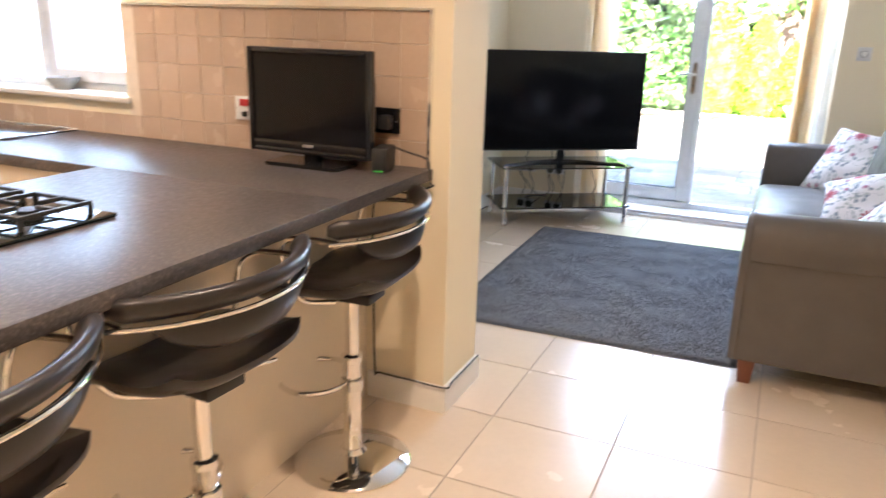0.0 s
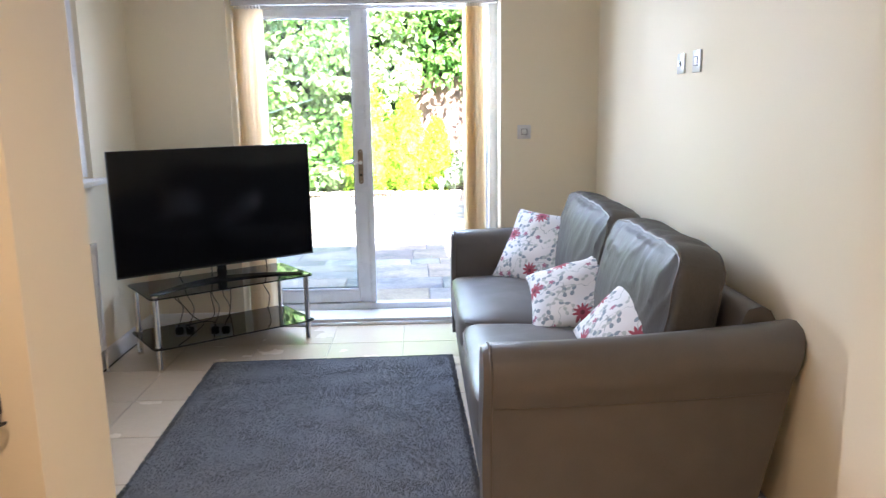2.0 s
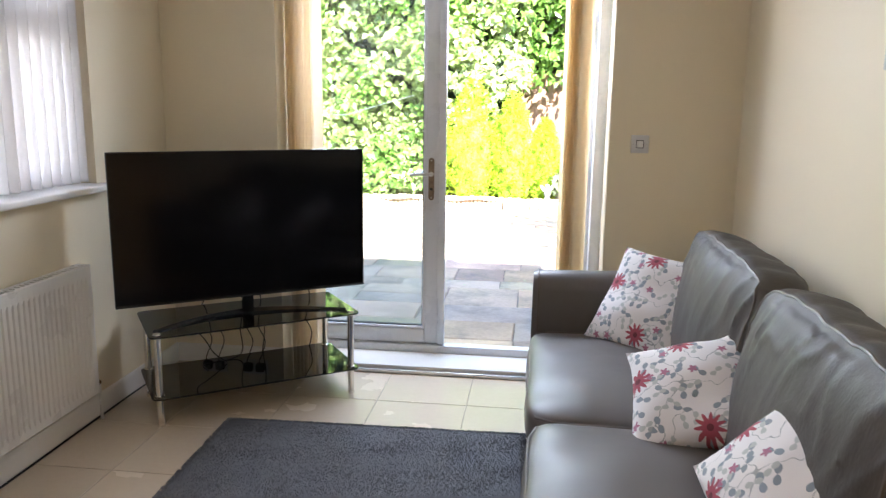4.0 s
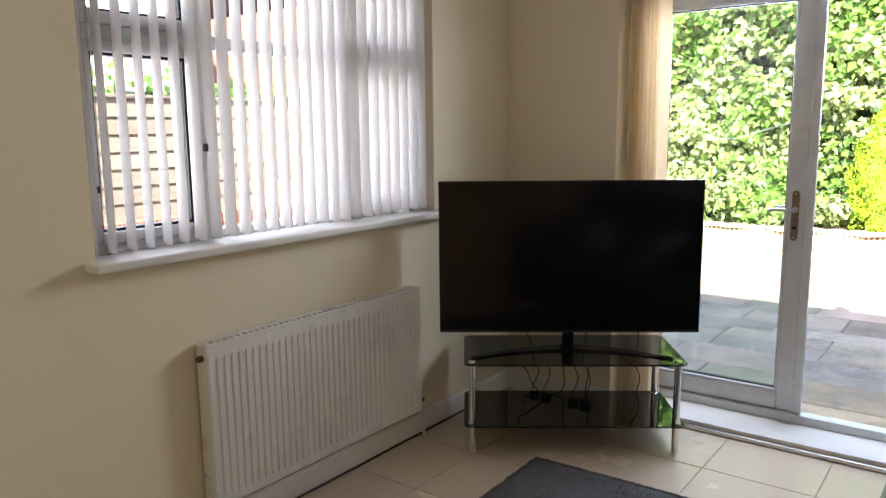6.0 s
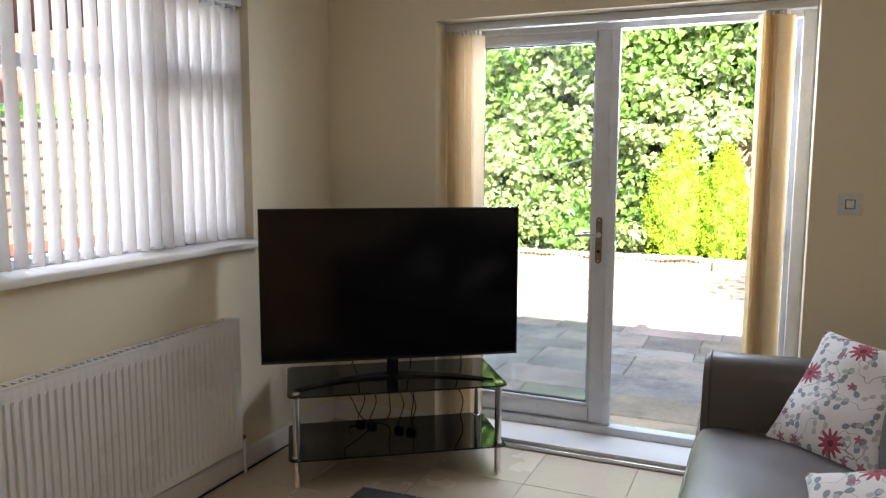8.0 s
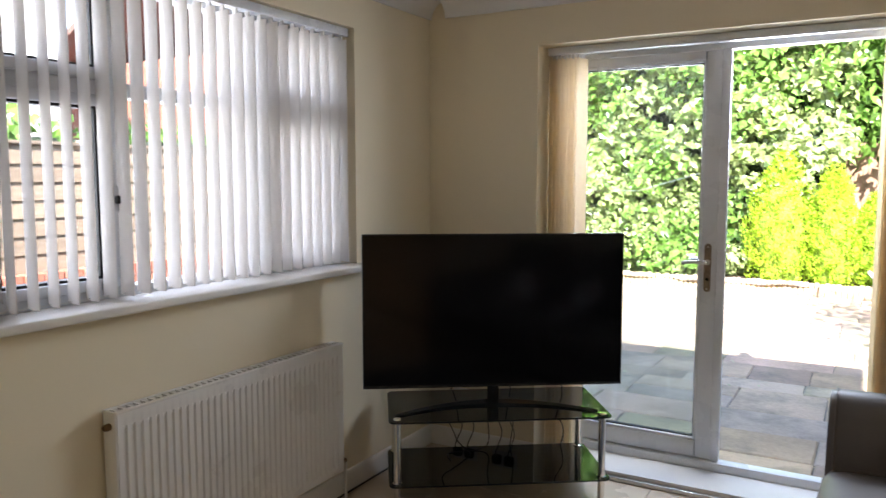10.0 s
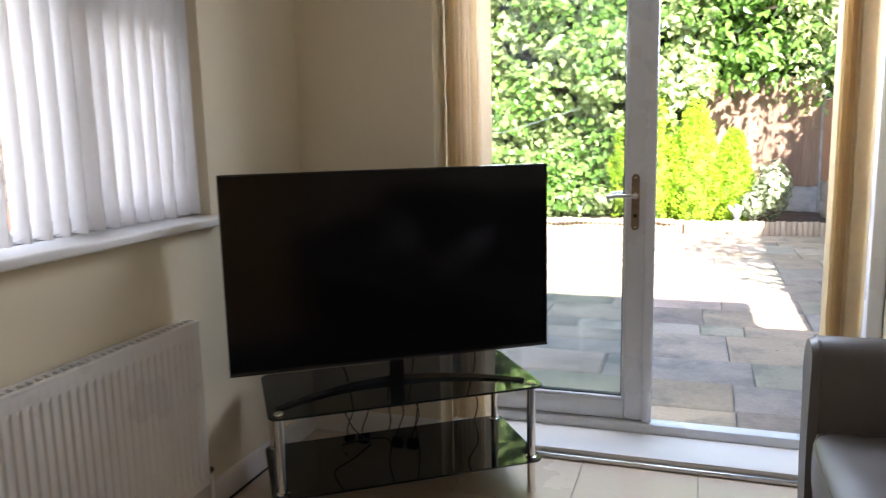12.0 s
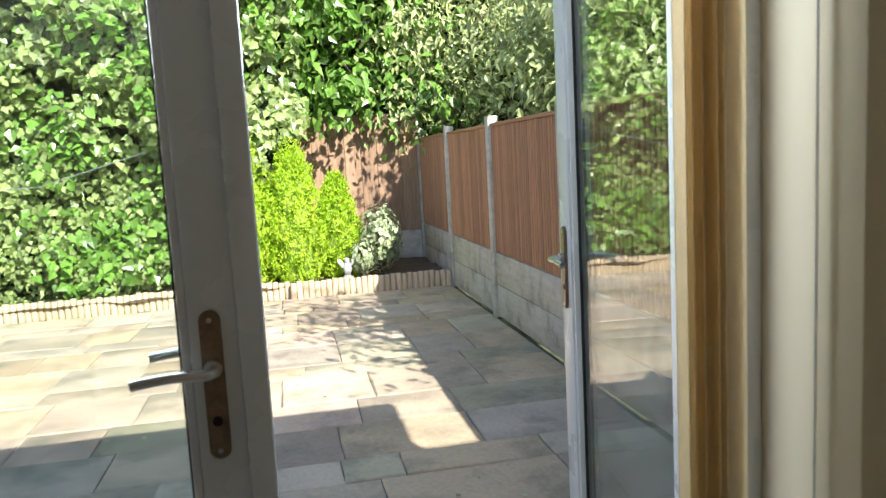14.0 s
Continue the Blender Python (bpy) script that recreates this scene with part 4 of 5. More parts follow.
for k, sgn in ((0, -1), (1, 1)):
    yc = CY + sgn * half_l / 2
    sc = part("seat_cushion", soft_box(0.70, half_l - 0.004, 0.175, 18, 9, (0.012, 0.0, 0.022), 0.009, 6, k * 7), LEATHER, sofa, "padded leather seat cushion", m=pose(0.405, yc, 0.385))
    ring = []
    for a in range(48):
        t = 2 * math.pi * a / 48
        c, q = math.cos(t), math.sin(t)
        e = (abs(c) ** 9 + abs(q) ** 9) ** (-1 / 9)
        ring.append((0.349 * c * e, (half_l / 2 - 0.003) * q * e, 0.066))
    part("piping", tube(ring, 0.0045, 6, closed=True), PIPING, sc)
    bsx, bsy, bsz, bp = 0.20, half_l - (0.050 if k == 0 else 0.006), 0.57, 6.5

    def crease(q, k=k):
        """Soft folds that run down from the top welt."""
        u = q.z / (bsz / 2)
        if q.x < 0.09:
            fold = 1 - abs(math.sin(q.y * 31 + 4.5 * noise.noise(Vector((q.y * 6, q.z * 5, k * 4.0))) + 9.0 * q.z))
            q.x -= 0.012 * (fold ** 2.2) * max(0.0, min(1.0, (u + 0.45) * 0.8)) * (0.6 + noise.noise(q * 5 + Vector((k * 9, 0, 0)))) * (1 if u < 0.9 else 0.3)
        if u > 0.85:
            q.z -= 0.010 * (1 - abs(math.sin(q.y * 21 + k))) * (1 - (q.x / 0.13) ** 2 if abs(q.x) < 0.13 else 0)
        q += 0.012 * noise.noise_vector(q * 4 + Vector((k * 3.0, 1, 0)))
        return q

    bc = soft_box(bsx, bsy, bsz, 54, bp, (0.045, 0.0, 0.018), 0.0, 4, 3 + k * 5)
    for v in bc.verts:
        v.co = crease(v.co.copy())
    b = part("back_cushion", bc, LEATHER_SOFT, sofa, "creased plump leather back cushion", m=pose(0.780, yc + (0.022 if k == 0 else 0.0), 0.684, 0, 13, 0))
    for ux in (-0.86, 0.80):
        path = [(ux, -1.0, -0.8 + 1.8 * i / 14) for i in range(15)] + [(ux, -1 + 2 * i / 30, 1.0) for i in range(1, 30)] + [(ux, 1.0, 1 - 1.8 * i / 14) for i in range(15)]
        welt = []
        for u in path:
            kk = max(abs(c) for c in u) / sum(abs(c) ** bp for c in u) ** (1 / bp)
            q = Vector((u[0] * kk * bsx / 2, u[1] * kk * bsy / 2, u[2] * kk * bsz / 2))
            q.x += 0.045 * u[0] * (1 - u[1] ** 2) * (1 - u[2] ** 2)
            q.z += 0.018 * u[2] * (1 - u[0] ** 2) * (1 - u[1] ** 2)
            welt.append(crease(q) + Vector((0, 0, 0.001)))
        part("piping", tube(welt, 0.0052, 6), PIPING, b)
for x in (0.135, 0.885):
    for y in (SY0 + 0.06, SY1 - 0.06):
        part("foot", loft([[(x - a, y - a, z), (x + a, y - a, z), (x + a, y + a, z), (x - a, y + a, z)] for a, z in ((0.024, 0.0), (0.034, 0.102))]), FOOTWOOD, sofa, "tapered reddish wooden foot", smooth=20)


def throw_pillow(m, s, thick, label, seed, dog_ear=0.0):
    p = bmesh.new()
    n = 22
    grids = []
    for side in (1, -1):
        g = []
        for i in range(n + 1):
            row = []
            for j in range(n + 1):
                u, v = -1 + 2 * i / n, -1 + 2 * j / n
                x = s / 2 * u * (1 - 0.075 * (1 - v * v))
                y = s / 2 * v * (1 - 0.075 * (1 - u * u))
                h = thick * (max(0.0, (1 - u * u) * (1 - v * v))) ** 0.42
                q = Vector((x, y, side * h))
                q += 0.016 * noise.noise_vector(Vector((x * 7 + seed, y * 7, side * 0.6))) * (1 - 0.5 * (u * u + v * v) / 2)
                q.z += 0.012 * math.sin(6 * x + 9 * y + seed) * (abs(u) + abs(v)) / 2
                k = max(0.0, u + v - 1.1)
                q.z += dog_ear * k * k
                q.x -= dog_ear * 0.5 * k * k
                row.append(q)
            g.append(row)
        grids.append(g)
    vt = [[p.verts.new(q) for q in r] for r in grids[0]]
    vb = [[vt[i][j] if i in (0, n) or j in (0, n) else p.verts.new(grids[1][i][j]) for j in range(n + 1)] for i in range(n + 1)]
    for i in range(n):
        for j in range(n):
            p.faces.new((vt[i][j], vt[i + 1][j], vt[i + 1][j + 1], vt[i][j + 1]))
            p.faces.new((vb[i][j], vb[i][j + 1], vb[i + 1][j + 1], vb[i + 1][j]))
    ob = part("throw_cushion", p, FLORAL, None, smooth=80, m=m)
    return tagged(ob, label, "cushion", "floral cushions on the sofa")


throw_pillow(pose(0.560, 5.29, 0.642, 52.8, 3, -41), 0.475, 0.075, "white cotton cushion printed with red flowers, leaning on the back rest", 1)
throw_pillow(pose(0.580, 4.40, 0.590, 32.6, -16, -12), 0.435, 0.070, "crumpled white cotton cushion printed with red flowers and grey leaves", 9, 0.12)
throw_pillow(pose(0.640, 3.74, 0.645, 22, -42, -13), 0.42, 0.065, "white cotton cushion with red flowers, beside the arm of the sofa", 17)


# ---- kitchen bar ----
BX0, BY0, BZ = -0.948, 0.20, 0.925
bar = thing("breakfast_bar", pose(0, 0, 0), "breakfast bar with dark speckled laminate top and cream panel", "breakfast bar")
part("top", box(-1.905, BY0, BZ - 0.04, BX0, 1.885, BZ, 0.003), WORKTOP, bar)
bar2 = thing("worktop", pose(0, 0, 0), "dark speckled laminate worktop along the tiled wall", "worktop")
part("top", box(KX, 1.8855, BZ - 0.04, BX0 - 0.0005, 2.446, BZ, 0.003), WORKTOP, bar2)
part("end_strip", box(BX0 - 0.0005, 1.8875, BZ - 0.039, BX0 + 0.0012, 2.445, BZ - 0.001), WORKTOP, bar2)
bowl = part("bowl", lathe([(0, 0.0), (0.035, 0.0), (0.040, 0.006), (0.070, 0.045), (0.072, 0.052), (0.068, 0.052), (0.036, 0.012), (0, 0.010)], 28), STONE, m=pose(-2.80, 2.53, 1.0855))
tagged(bowl, "small grey bowl on the kitchen window sill", "bowl")
part("back_panel", box(-1.235, BY0 + 0.02, 0.0, -1.215, 2.452, BZ - 0.041), PANEL, bar, "cream gloss back panel")


def base_unit(m, w, d, label):
    u = thing("base_unit", m, label, "cabinet", "kitchen base units")
    part("carcass", box(0, 0, 0.12, w, d - 0.02, BZ - 0.042), PANEL, u)
    dr = part("door", box(0.003, d - 0.018, 0.13, w - 0.003, d, BZ - 0.05, 0.003), PANEL, u)
    part("handle", tube(spline([(w * 0.3, d, 0.78), (w * 0.3, d + 0.025, 0.78), (w * 0.7, d + 0.025, 0.78), (w * 0.7, d, 0.78)], 5), 0.005, 8), STEEL, dr)
    part("plinth", box(0, 0, 0.0, w, d - 0.06, 0.118), PANEL, u)
    return u


for i in range(2):
    base_unit(pose(-1.240, 1.86 - 0.82 * i, 0, 0, 0, 90) @ pose(-0.80, 0, 0), 0.80, 0.62, "cream gloss kitchen base unit under the breakfast bar")
for i in range(3):
    base_unit(pose(-1.95 - 0.64 * i, 2.44, 0, 0, 0, 180), 0.63, 0.52, "cream gloss kitchen base unit below the window")

hob = thing("gas_hob", pose(-1.595, 1.150, BZ), "black glass gas hob set in the worktop", "hob")
part("glass_plate", box(-0.255, -0.29, 0.0005, 0.255, 0.29, 0.011, 0.004), BGLASS, hob)
for bx, by, r in ((-0.12, 0.15, 0.045), (-0.12, -0.15, 0.045), (0.12, 0.15, 0.035), (0.12, -0.15, 0.035)):
    bu = part("burner", lathe([(0, 0.011), (r, 0.011), (r, 0.022), (r * 0.8, 0.025), (r * 0.8, 0.033), (0, 0.034)], 24), MATT, hob, m=pose(bx, by, 0))
    bm = bmesh.new()
    for a in range(4):
        join(bm, box(0.03, -0.005, 0.035, 0.105, 0.005, 0.046, 0.002), pose(0, 0, 0, 0, 0, 90 * a))
    bm2 = rect_frame(0.036, 0.046, 0.010, -0.10, 0.10, -0.10, 0.10, 0.002, along="x")
    join(bm, bm2, pose(0, 0, 0) @ Matrix(((1, 0, 0, 0), (0, 0, 1, 0), (0, 1, 0, 0), (0, 0, 0, 1))))
    for sx in (-1, 1):
        for sy in (-1, 1):
            box(sx * 0.095 - 0.005, sy * 0.095 - 0.005, 0.011, sx * 0.095 + 0.005, sy * 0.095 + 0.005, 0.038, bm=bm)
    part("pan_support", bm, MATT, hob, "cast iron pan support", m=pose(bx, by, 0))

sink = thing("sink", pose(-2.98, 2.255, BZ), "black composite sink with a chrome rim", "sink")
part("rim", box(-0.36, -0.175, 0.0005, 0.36, 0.175, 0.008, 0.003), BLACK, sink)
part("edge_strip", tube([(-0.36, -0.175, 0.007), (0.36, -0.175, 0.007), (0.36, 0.175, 0.007), (-0.36, 0.175, 0.007)], 0.004, 6, closed=True), CHROME, sink)

# small television on the worktop
tv2 = thing("small_television", pose(-1.335, 2.285, BZ), "small black television on the kitchen worktop", "television")
part("bezel", rect_frame(-0.020, 0.012, 0.020, -0.245, 0.245, 0.036, 0.392, 0.006, along="x"), BLACK, tv2)
part("chin", box(-0.225, -0.0195, 0.056, 0.225, 0.010, 0.08, 0.003), BLACK, tv2)
part("screen", box(-0.226, -0.011, 0.08, 0.226, 0.0, 0.373), SCREEN, tv2, "dark switched-off screen")
part("back_shell", soft_box(0.44, 0.075, 0.30, 6, 6), MATT, tv2, m=pose(0, 0.040, 0.215))
part("badge", box(-0.02, -0.0215, 0.063, 0.02, -0.0195, 0.072, 0.001), STEEL, tv2)
part("neck", box(-0.03, -0.005, 0.012, 0.03, 0.025, 0.085, 0.005), BLACK, tv2)
part("base", prism([(-0.135, -0.080), (0.135, -0.080), (0.15, -0.065), (0.15, 0.06), (0.135, 0.075), (-0.135, 0.075), (-0.15, 0.06), (-0.15, -0.065)], 0.0005, 0.013, 0.003), BLACK, tv2)

box_1 = thing("set_top_box", pose(-1.075, 2.325, BZ, 0, 0, 12), "small black receiver box with a green light", "receiver")
part("case", soft_box(0.055, 0.12, 0.085, 4, 8), MATT, box_1, m=pose(0, 0, 0.0435))
part("status_light", box(-0.018, -0.0615, 0.006, 0.018, -0.058, 0.010), TIN, box_1, "green status light")
pl = faceplate("wall_socket", pose(-1.147, 2.447, 1.078), 0.146, 0.088, BLACK, "black double wall socket on the tiles", "wall socket", "sockets")
plug = thing("plug", pose(-1.12, 2.436, 1.075), "black mains plug in the socket", "plug")
part("body", soft_box(0.05, 0.035, 0.05, 4, 6), MATT, plug, m=pose(0, -0.018, 0))
faceplate("cooker_switch", pose(-1.735, 2.447, 1.08), 0.088, 0.088, WPLATE, "white cooker switch with a red rocker", "switch", "cooker")
c = part("cable", tube(spline([(-1.09, 2.40, 1.0), (-1.02, 2.39, 0.985), (-0.95, 2.40, 0.965), (-0.938, 2.40, 0.93), (-0.936, 2.41, 0.88), (-0.945, 2.44, 0.865), (-1.03, 2.446, 0.83), (-1.17, 2.444, 0.80), (-1.18, 2.446, 0.5), (-1.175, 2.446, 0.125), (-1.15, 2.440, 0.110), (-1.0, 2.438, 0.109), (-0.871, 2.438, 0.109), (-0.869, 2.50, 0.109), (-0.871, 2.765, 0.109)], 8), 0.0035, 6), RUBBER)
tagged(c, "black aerial cable tacked along the skirting board", "cable")
tt = part("trim_5", box(-0.968, 2.440, BZ, -0.958, 2.454, 1.455), CHROME, smooth=None)
tagged(tt, "polished metal tile edge trim", "trim", kind="structure")
tt = part("trim_6", box(-2.33, 2.440, 1.447, -0.969, 2.454, 1.455), CHROME, smooth=None)
tagged(tt, "polished metal tile edge trim", "trim", kind="structure")


# ---- bar stools ----
def bar_stool(m):
    st = thing("bar_stool", m, "black faux leather bar stool with a chrome gas lift base", "bar stool", "bar stools at the breakfast bar")
    part("base_plate", lathe([(0, 0), (0.19, 0), (0.193, 0.006), (0.185, 0.014), (0.10, 0.026), (0.045, 0.040), (0.036, 0.055), (0, 0.055)], 48), CHROME, st)
    part("column", lathe([(0.034, 0.05), (0.034, 0.06), (0.030, 0.065), (0.030, 0.36), (0.034, 0.365), (0.034, 0.385), (0.022, 0.39), (0.022, 0.585), (0, 0.585)], 24), CHROME, st)
    pts = []
    for i in range(29):
        a = radians(-160 + 320 * i / 28)
        pts.append((-0.13 + 0.115 * math.cos(a + math.pi), 0.135 * math.sin(a + math.pi), 0.285))
    part("footrest", tube([(-0.02, 0.02, 0.285)] + pts + [(-0.02, -0.02, 0.285)], 0.009, 10), CHROME, st)
    part("footrest_collar", lathe([(0.031, 0.265), (0.037, 0.267), (0.037, 0.303), (0.031, 0.305)], 24), CHROME, st)
    seat = bmesh.new()
    n = 16
    top, bot = [], []
    for i in range(n + 1):
        r1, r2 = [], []
        for j in range(n + 1):
            u, v = -1 + 2 * i / n, -1 + 2 * j / n
            k = max(abs(u), abs(v)) / max(1e-6, (abs(u) ** 4.5 + abs(v) ** 4.5) ** (1 / 4.5)) if (u or v) else 1
            x, y = -0.035 + 0.215 * u * k, 0.228 * v * k
            z = 0.038 * max(0, u) ** 2 + 0.030 * abs(v) ** 2.5 - 0.055 * max(0, -u) ** 2
            e = max(abs(u), abs(v))
            th = 0.026 * (1 - e ** 6) + 0.008
            r1.append(seat.verts.new((x, y, 0.645 + z + th * 0.6)))
            r2.append(seat.verts.new((x, y, 0.645 + z - th)))
        top.append(r1)
        bot.append(r2)
    for i in range(n):
        for j in range(n):
            seat.faces.new((top[i][j], top[i + 1][j], top[i + 1][j + 1], top[i][j + 1]))
            seat.faces.new((bot[i][j], bot[i][j + 1], bot[i + 1][j + 1], bot[i + 1][j]))
    for i in range(n):
        for a, b in (((i, 0), (i + 1, 0)), ((i + 1, n), (i, n)), ((0, i + 1), (0, i)), ((n, i), (n, i + 1))):
            seat.faces.new((top[a[0]][a[1]], bot[a[0]][a[1]], bot[b[0]][b[1]], top[b[0]][b[1]]))
    part("seat", seat, BLEATHER, st, "padded black seat", smooth=60)
    part("mount_plate", box(-0.09, -0.06, 0.582, 0.09, 0.06, 0.612, 0.004), MATT, st)
    part("lever", tube(spline([(0.03, 0.04, 0.588), (0.05, 0.14, 0.585), (0.055, 0.21, 0.575)], 5), 0.005, 8), CHROME, st)
    secs, rail, low = [], [], []
    for i in range(25):
        u = -1 + 2 * i / 24
        a = radians(50 * u)
        cx, cy = -0.165 + 0.375 * math.cos(a), 0.370 * math.sin(a)
        nx, ny = math.cos(a), math.sin(a)
        e = (1 + 0.25 * max(0.0, abs(u) - 0.6)) * (1 if 0 < i < 24 else 0.55)
        o = []
        for k in range(14):
            b = 2 * math.pi * k / 14
            d = 0.022 * math.cos(b) * e
            zz = 0.027 * math.sin(b) * e
            o.append((cx + nx * (d + 0.35 * zz), cy + ny * (d + 0.35 * zz), 0.872 + zz))
        secs.append(o)
        rail.append((cx + nx * 0.016, cy + ny * 0.016, 0.838))
        if 3 <= i <= 21:
            v = u / 0.75
            depth = 0.068 * (1 - abs(v) ** 4) + 0.012
            o = []
            for k in range(10):
                b = 2 * math.pi * k / 10
                zz = 0.5 * math.sin(b) - 0.5
                d = 0.012 * math.cos(b) + 0.20 * depth * zz
                o.append((cx + nx * d, cy + ny * d, 0.834 + depth * zz))
            low.append(o)
    bk = part("backrest", loft(secs), BLEATHER, st, "curved padded black backrest", smooth=60)
    part("chrome_band", tube(rail, 0.0055, 8), CHROME, bk)
    part("lower_panel", loft(low), BLEATHER, bk, smooth=60)
    for sgn in (-1, 1):
        a = radians(48 * sgn)
        ex, ey = -0.150 + 0.375 * math.cos(a), 0.370 * math.sin(a)
        part("back_support", tube(spline([(ex, ey, 0.838), (ex - 0.08, ey * 0.98, 0.838), (ex - 0.165, ey * 0.94, 0.825), (ex - 0.195, ey * 0.88, 0.77), (ex - 0.17, ey * 0.70, 0.63), (ex - 0.10, ey * 0.40, 0.600)], 6), 0.008, 10), CHROME, st)
    return st


stool = bar_stool(pose(-1.02, 2.02, 0, 0, 0, 4))
copy_thing(stool, pose(-1.03, 1.345, 0, 0, 0, -4))
copy_thing(stool, pose(-1.02, 0.72, 0, 0, 0, 3))

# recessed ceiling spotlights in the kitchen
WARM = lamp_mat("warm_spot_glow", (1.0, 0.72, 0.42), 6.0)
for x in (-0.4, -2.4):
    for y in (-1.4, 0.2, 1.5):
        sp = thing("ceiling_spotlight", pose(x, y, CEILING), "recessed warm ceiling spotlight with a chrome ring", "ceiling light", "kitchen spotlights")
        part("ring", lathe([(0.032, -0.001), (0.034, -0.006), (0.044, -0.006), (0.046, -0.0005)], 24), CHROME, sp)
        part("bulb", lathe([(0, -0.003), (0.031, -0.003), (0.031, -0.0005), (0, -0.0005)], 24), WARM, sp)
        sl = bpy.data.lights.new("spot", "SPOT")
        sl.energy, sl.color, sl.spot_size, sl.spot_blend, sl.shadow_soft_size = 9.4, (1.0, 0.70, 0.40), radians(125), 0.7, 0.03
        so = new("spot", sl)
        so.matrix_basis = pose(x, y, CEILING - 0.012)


# ---- garden ----
GZ = -0.105
ground = part("ground", box(-300, -300, GZ - 0.4, 300, 300, GZ - 0.035), LAWN, smooth=None)
tagged(ground, "rough open ground around the house", "ground", kind="structure")


def leaf_cloud(name, pts, nrm, size, material, parent, aspect=0.8, seed=1, jitter=0.6):
    """Many small folded leaves at the points, as one mesh."""
    r = np.random.RandomState(seed)
    n = len(pts)
    d = nrm + jitter * r.normal(size=(n, 3))
    d /= np.linalg.norm(d, axis=1)[:, None]
    down = np.stack([r.normal(size=n) * 0.6, r.normal(size=n) * 0.6, -0.8 + r.normal(size=n) * 0.6], 1)
    y = down - d * (down * d).sum(1)[:, None]
    y /= np.linalg.norm(y, axis=1)[:, None] + 1e-9
    x = np.cross(y, d)
    s = (size * r.uniform(0.6, 1.35, n))[:, None]
    a = aspect / 2
    rows = [pts, pts + s * (x * a + y * 0.35 + d * 0.10), pts + s * (y * 1.0 - d * 0.05), pts + s * (-x * a + y * 0.35 + d * 0.10), pts + s * (y * 0.42)]
    v = np.stack(rows, 1).reshape(-1, 3)
    b = np.arange(n)[:, None] * 5
    f = np.concatenate([b + np.array([[0, 1, 4]]), b + np.array([[1, 2, 4]]), b + np.array([[2, 3, 4]]), b + np.array([[3, 0, 4]])], 0)
    me = bpy.data.meshes.new(name)
    me.from_pydata(v.tolist(), [], f.tolist())
    me.materials.append(material)
    ob = new(name, me)
    if parent is not None:
        ob.parent = parent
    return tagged(ob, kind="stuff")


def hedge_front(x):
    return 14.45 + 0.10 * (x + 2) if x < -0.5 else 14.6 + 0.25 * (x + 0.5)


def lump(x, z, k=0.0):
    return 0.50 * noise.noise(Vector((x * 0.65, z * 0.75, 3.1 + k))) + 0.42 * noise.noise(Vector((x * 1.7, z * 1.9, 7.7 + k)))


hedge = thing("ivy_hedge", pose(0, 0, 0), "tall dense ivy covered hedge behind the patio", "hedge")
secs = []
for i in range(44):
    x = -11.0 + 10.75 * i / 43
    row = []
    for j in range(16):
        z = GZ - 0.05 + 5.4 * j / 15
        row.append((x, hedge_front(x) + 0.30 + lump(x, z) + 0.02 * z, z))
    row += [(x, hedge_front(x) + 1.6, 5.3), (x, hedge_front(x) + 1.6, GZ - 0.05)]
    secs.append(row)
# solid backing whose dark colour paints the shade in the leaf gaps
part("shade_fill", loft(secs), FOLIAGE_SHADE, hedge, "backing mass coloured dark as shade behind the leaves", smooth=60)
rs = np.random.RandomState(21)
n = 60000
xs, zs = rs.uniform(-9.5, -0.15, n), GZ + 0.02 + 5.0 * rs.uniform(0, 1, n) ** 1.15
# leaves grow in clumps with gaps between them, closer near the ground
keep = np.array([noise.noise(Vector((x * 3.1, z * 3.4, 1.7))) + 0.6 * noise.noise(Vector((x * 7.3, z * 7.9, 4.2))) for x, z in zip(xs, zs)]) > -0.26 - 0.8 * np.clip(1.5 - zs, 0, 1)
xs, zs = xs[keep], zs[keep]
n = len(xs)
depth = rs.uniform(-0.14, 0.36, n)
ys = np.array([hedge_front(x) + lump(x, z) + 0.02 * z for x, z in zip(xs, zs)]) + depth
leaf_cloud("ivy_leaves", np.stack([xs, ys, zs], 1), np.tile([0.05, -1.0, 0.45], (n, 1)), 0.070 + 0.020 * zs, LEAF_IVY, hedge, 0.88, 3, 0.55)
# bright sprays that hang out in front
n = 4200
cx, cz = rs.uniform(-10, -0.3, 110), rs.uniform(0.4, 4.4, 110)
k = rs.randint(0, 110, n)
xs, zs = cx[k] + rs.normal(size=n) * 0.24, cz[k] + rs.normal(size=n) * 0.22
ys = np.array([hedge_front(x) + lump(x, z) for x, z in zip(xs, zs)]) - rs.uniform(0.05, 0.28, n)
leaf_cloud("hanging_sprays", np.stack([xs, ys, zs], 1), np.tile([0.05, -0.8, 0.6], (n, 1)), 0.13, LEAF_TREE, hedge, 0.8, 5, 0.5)


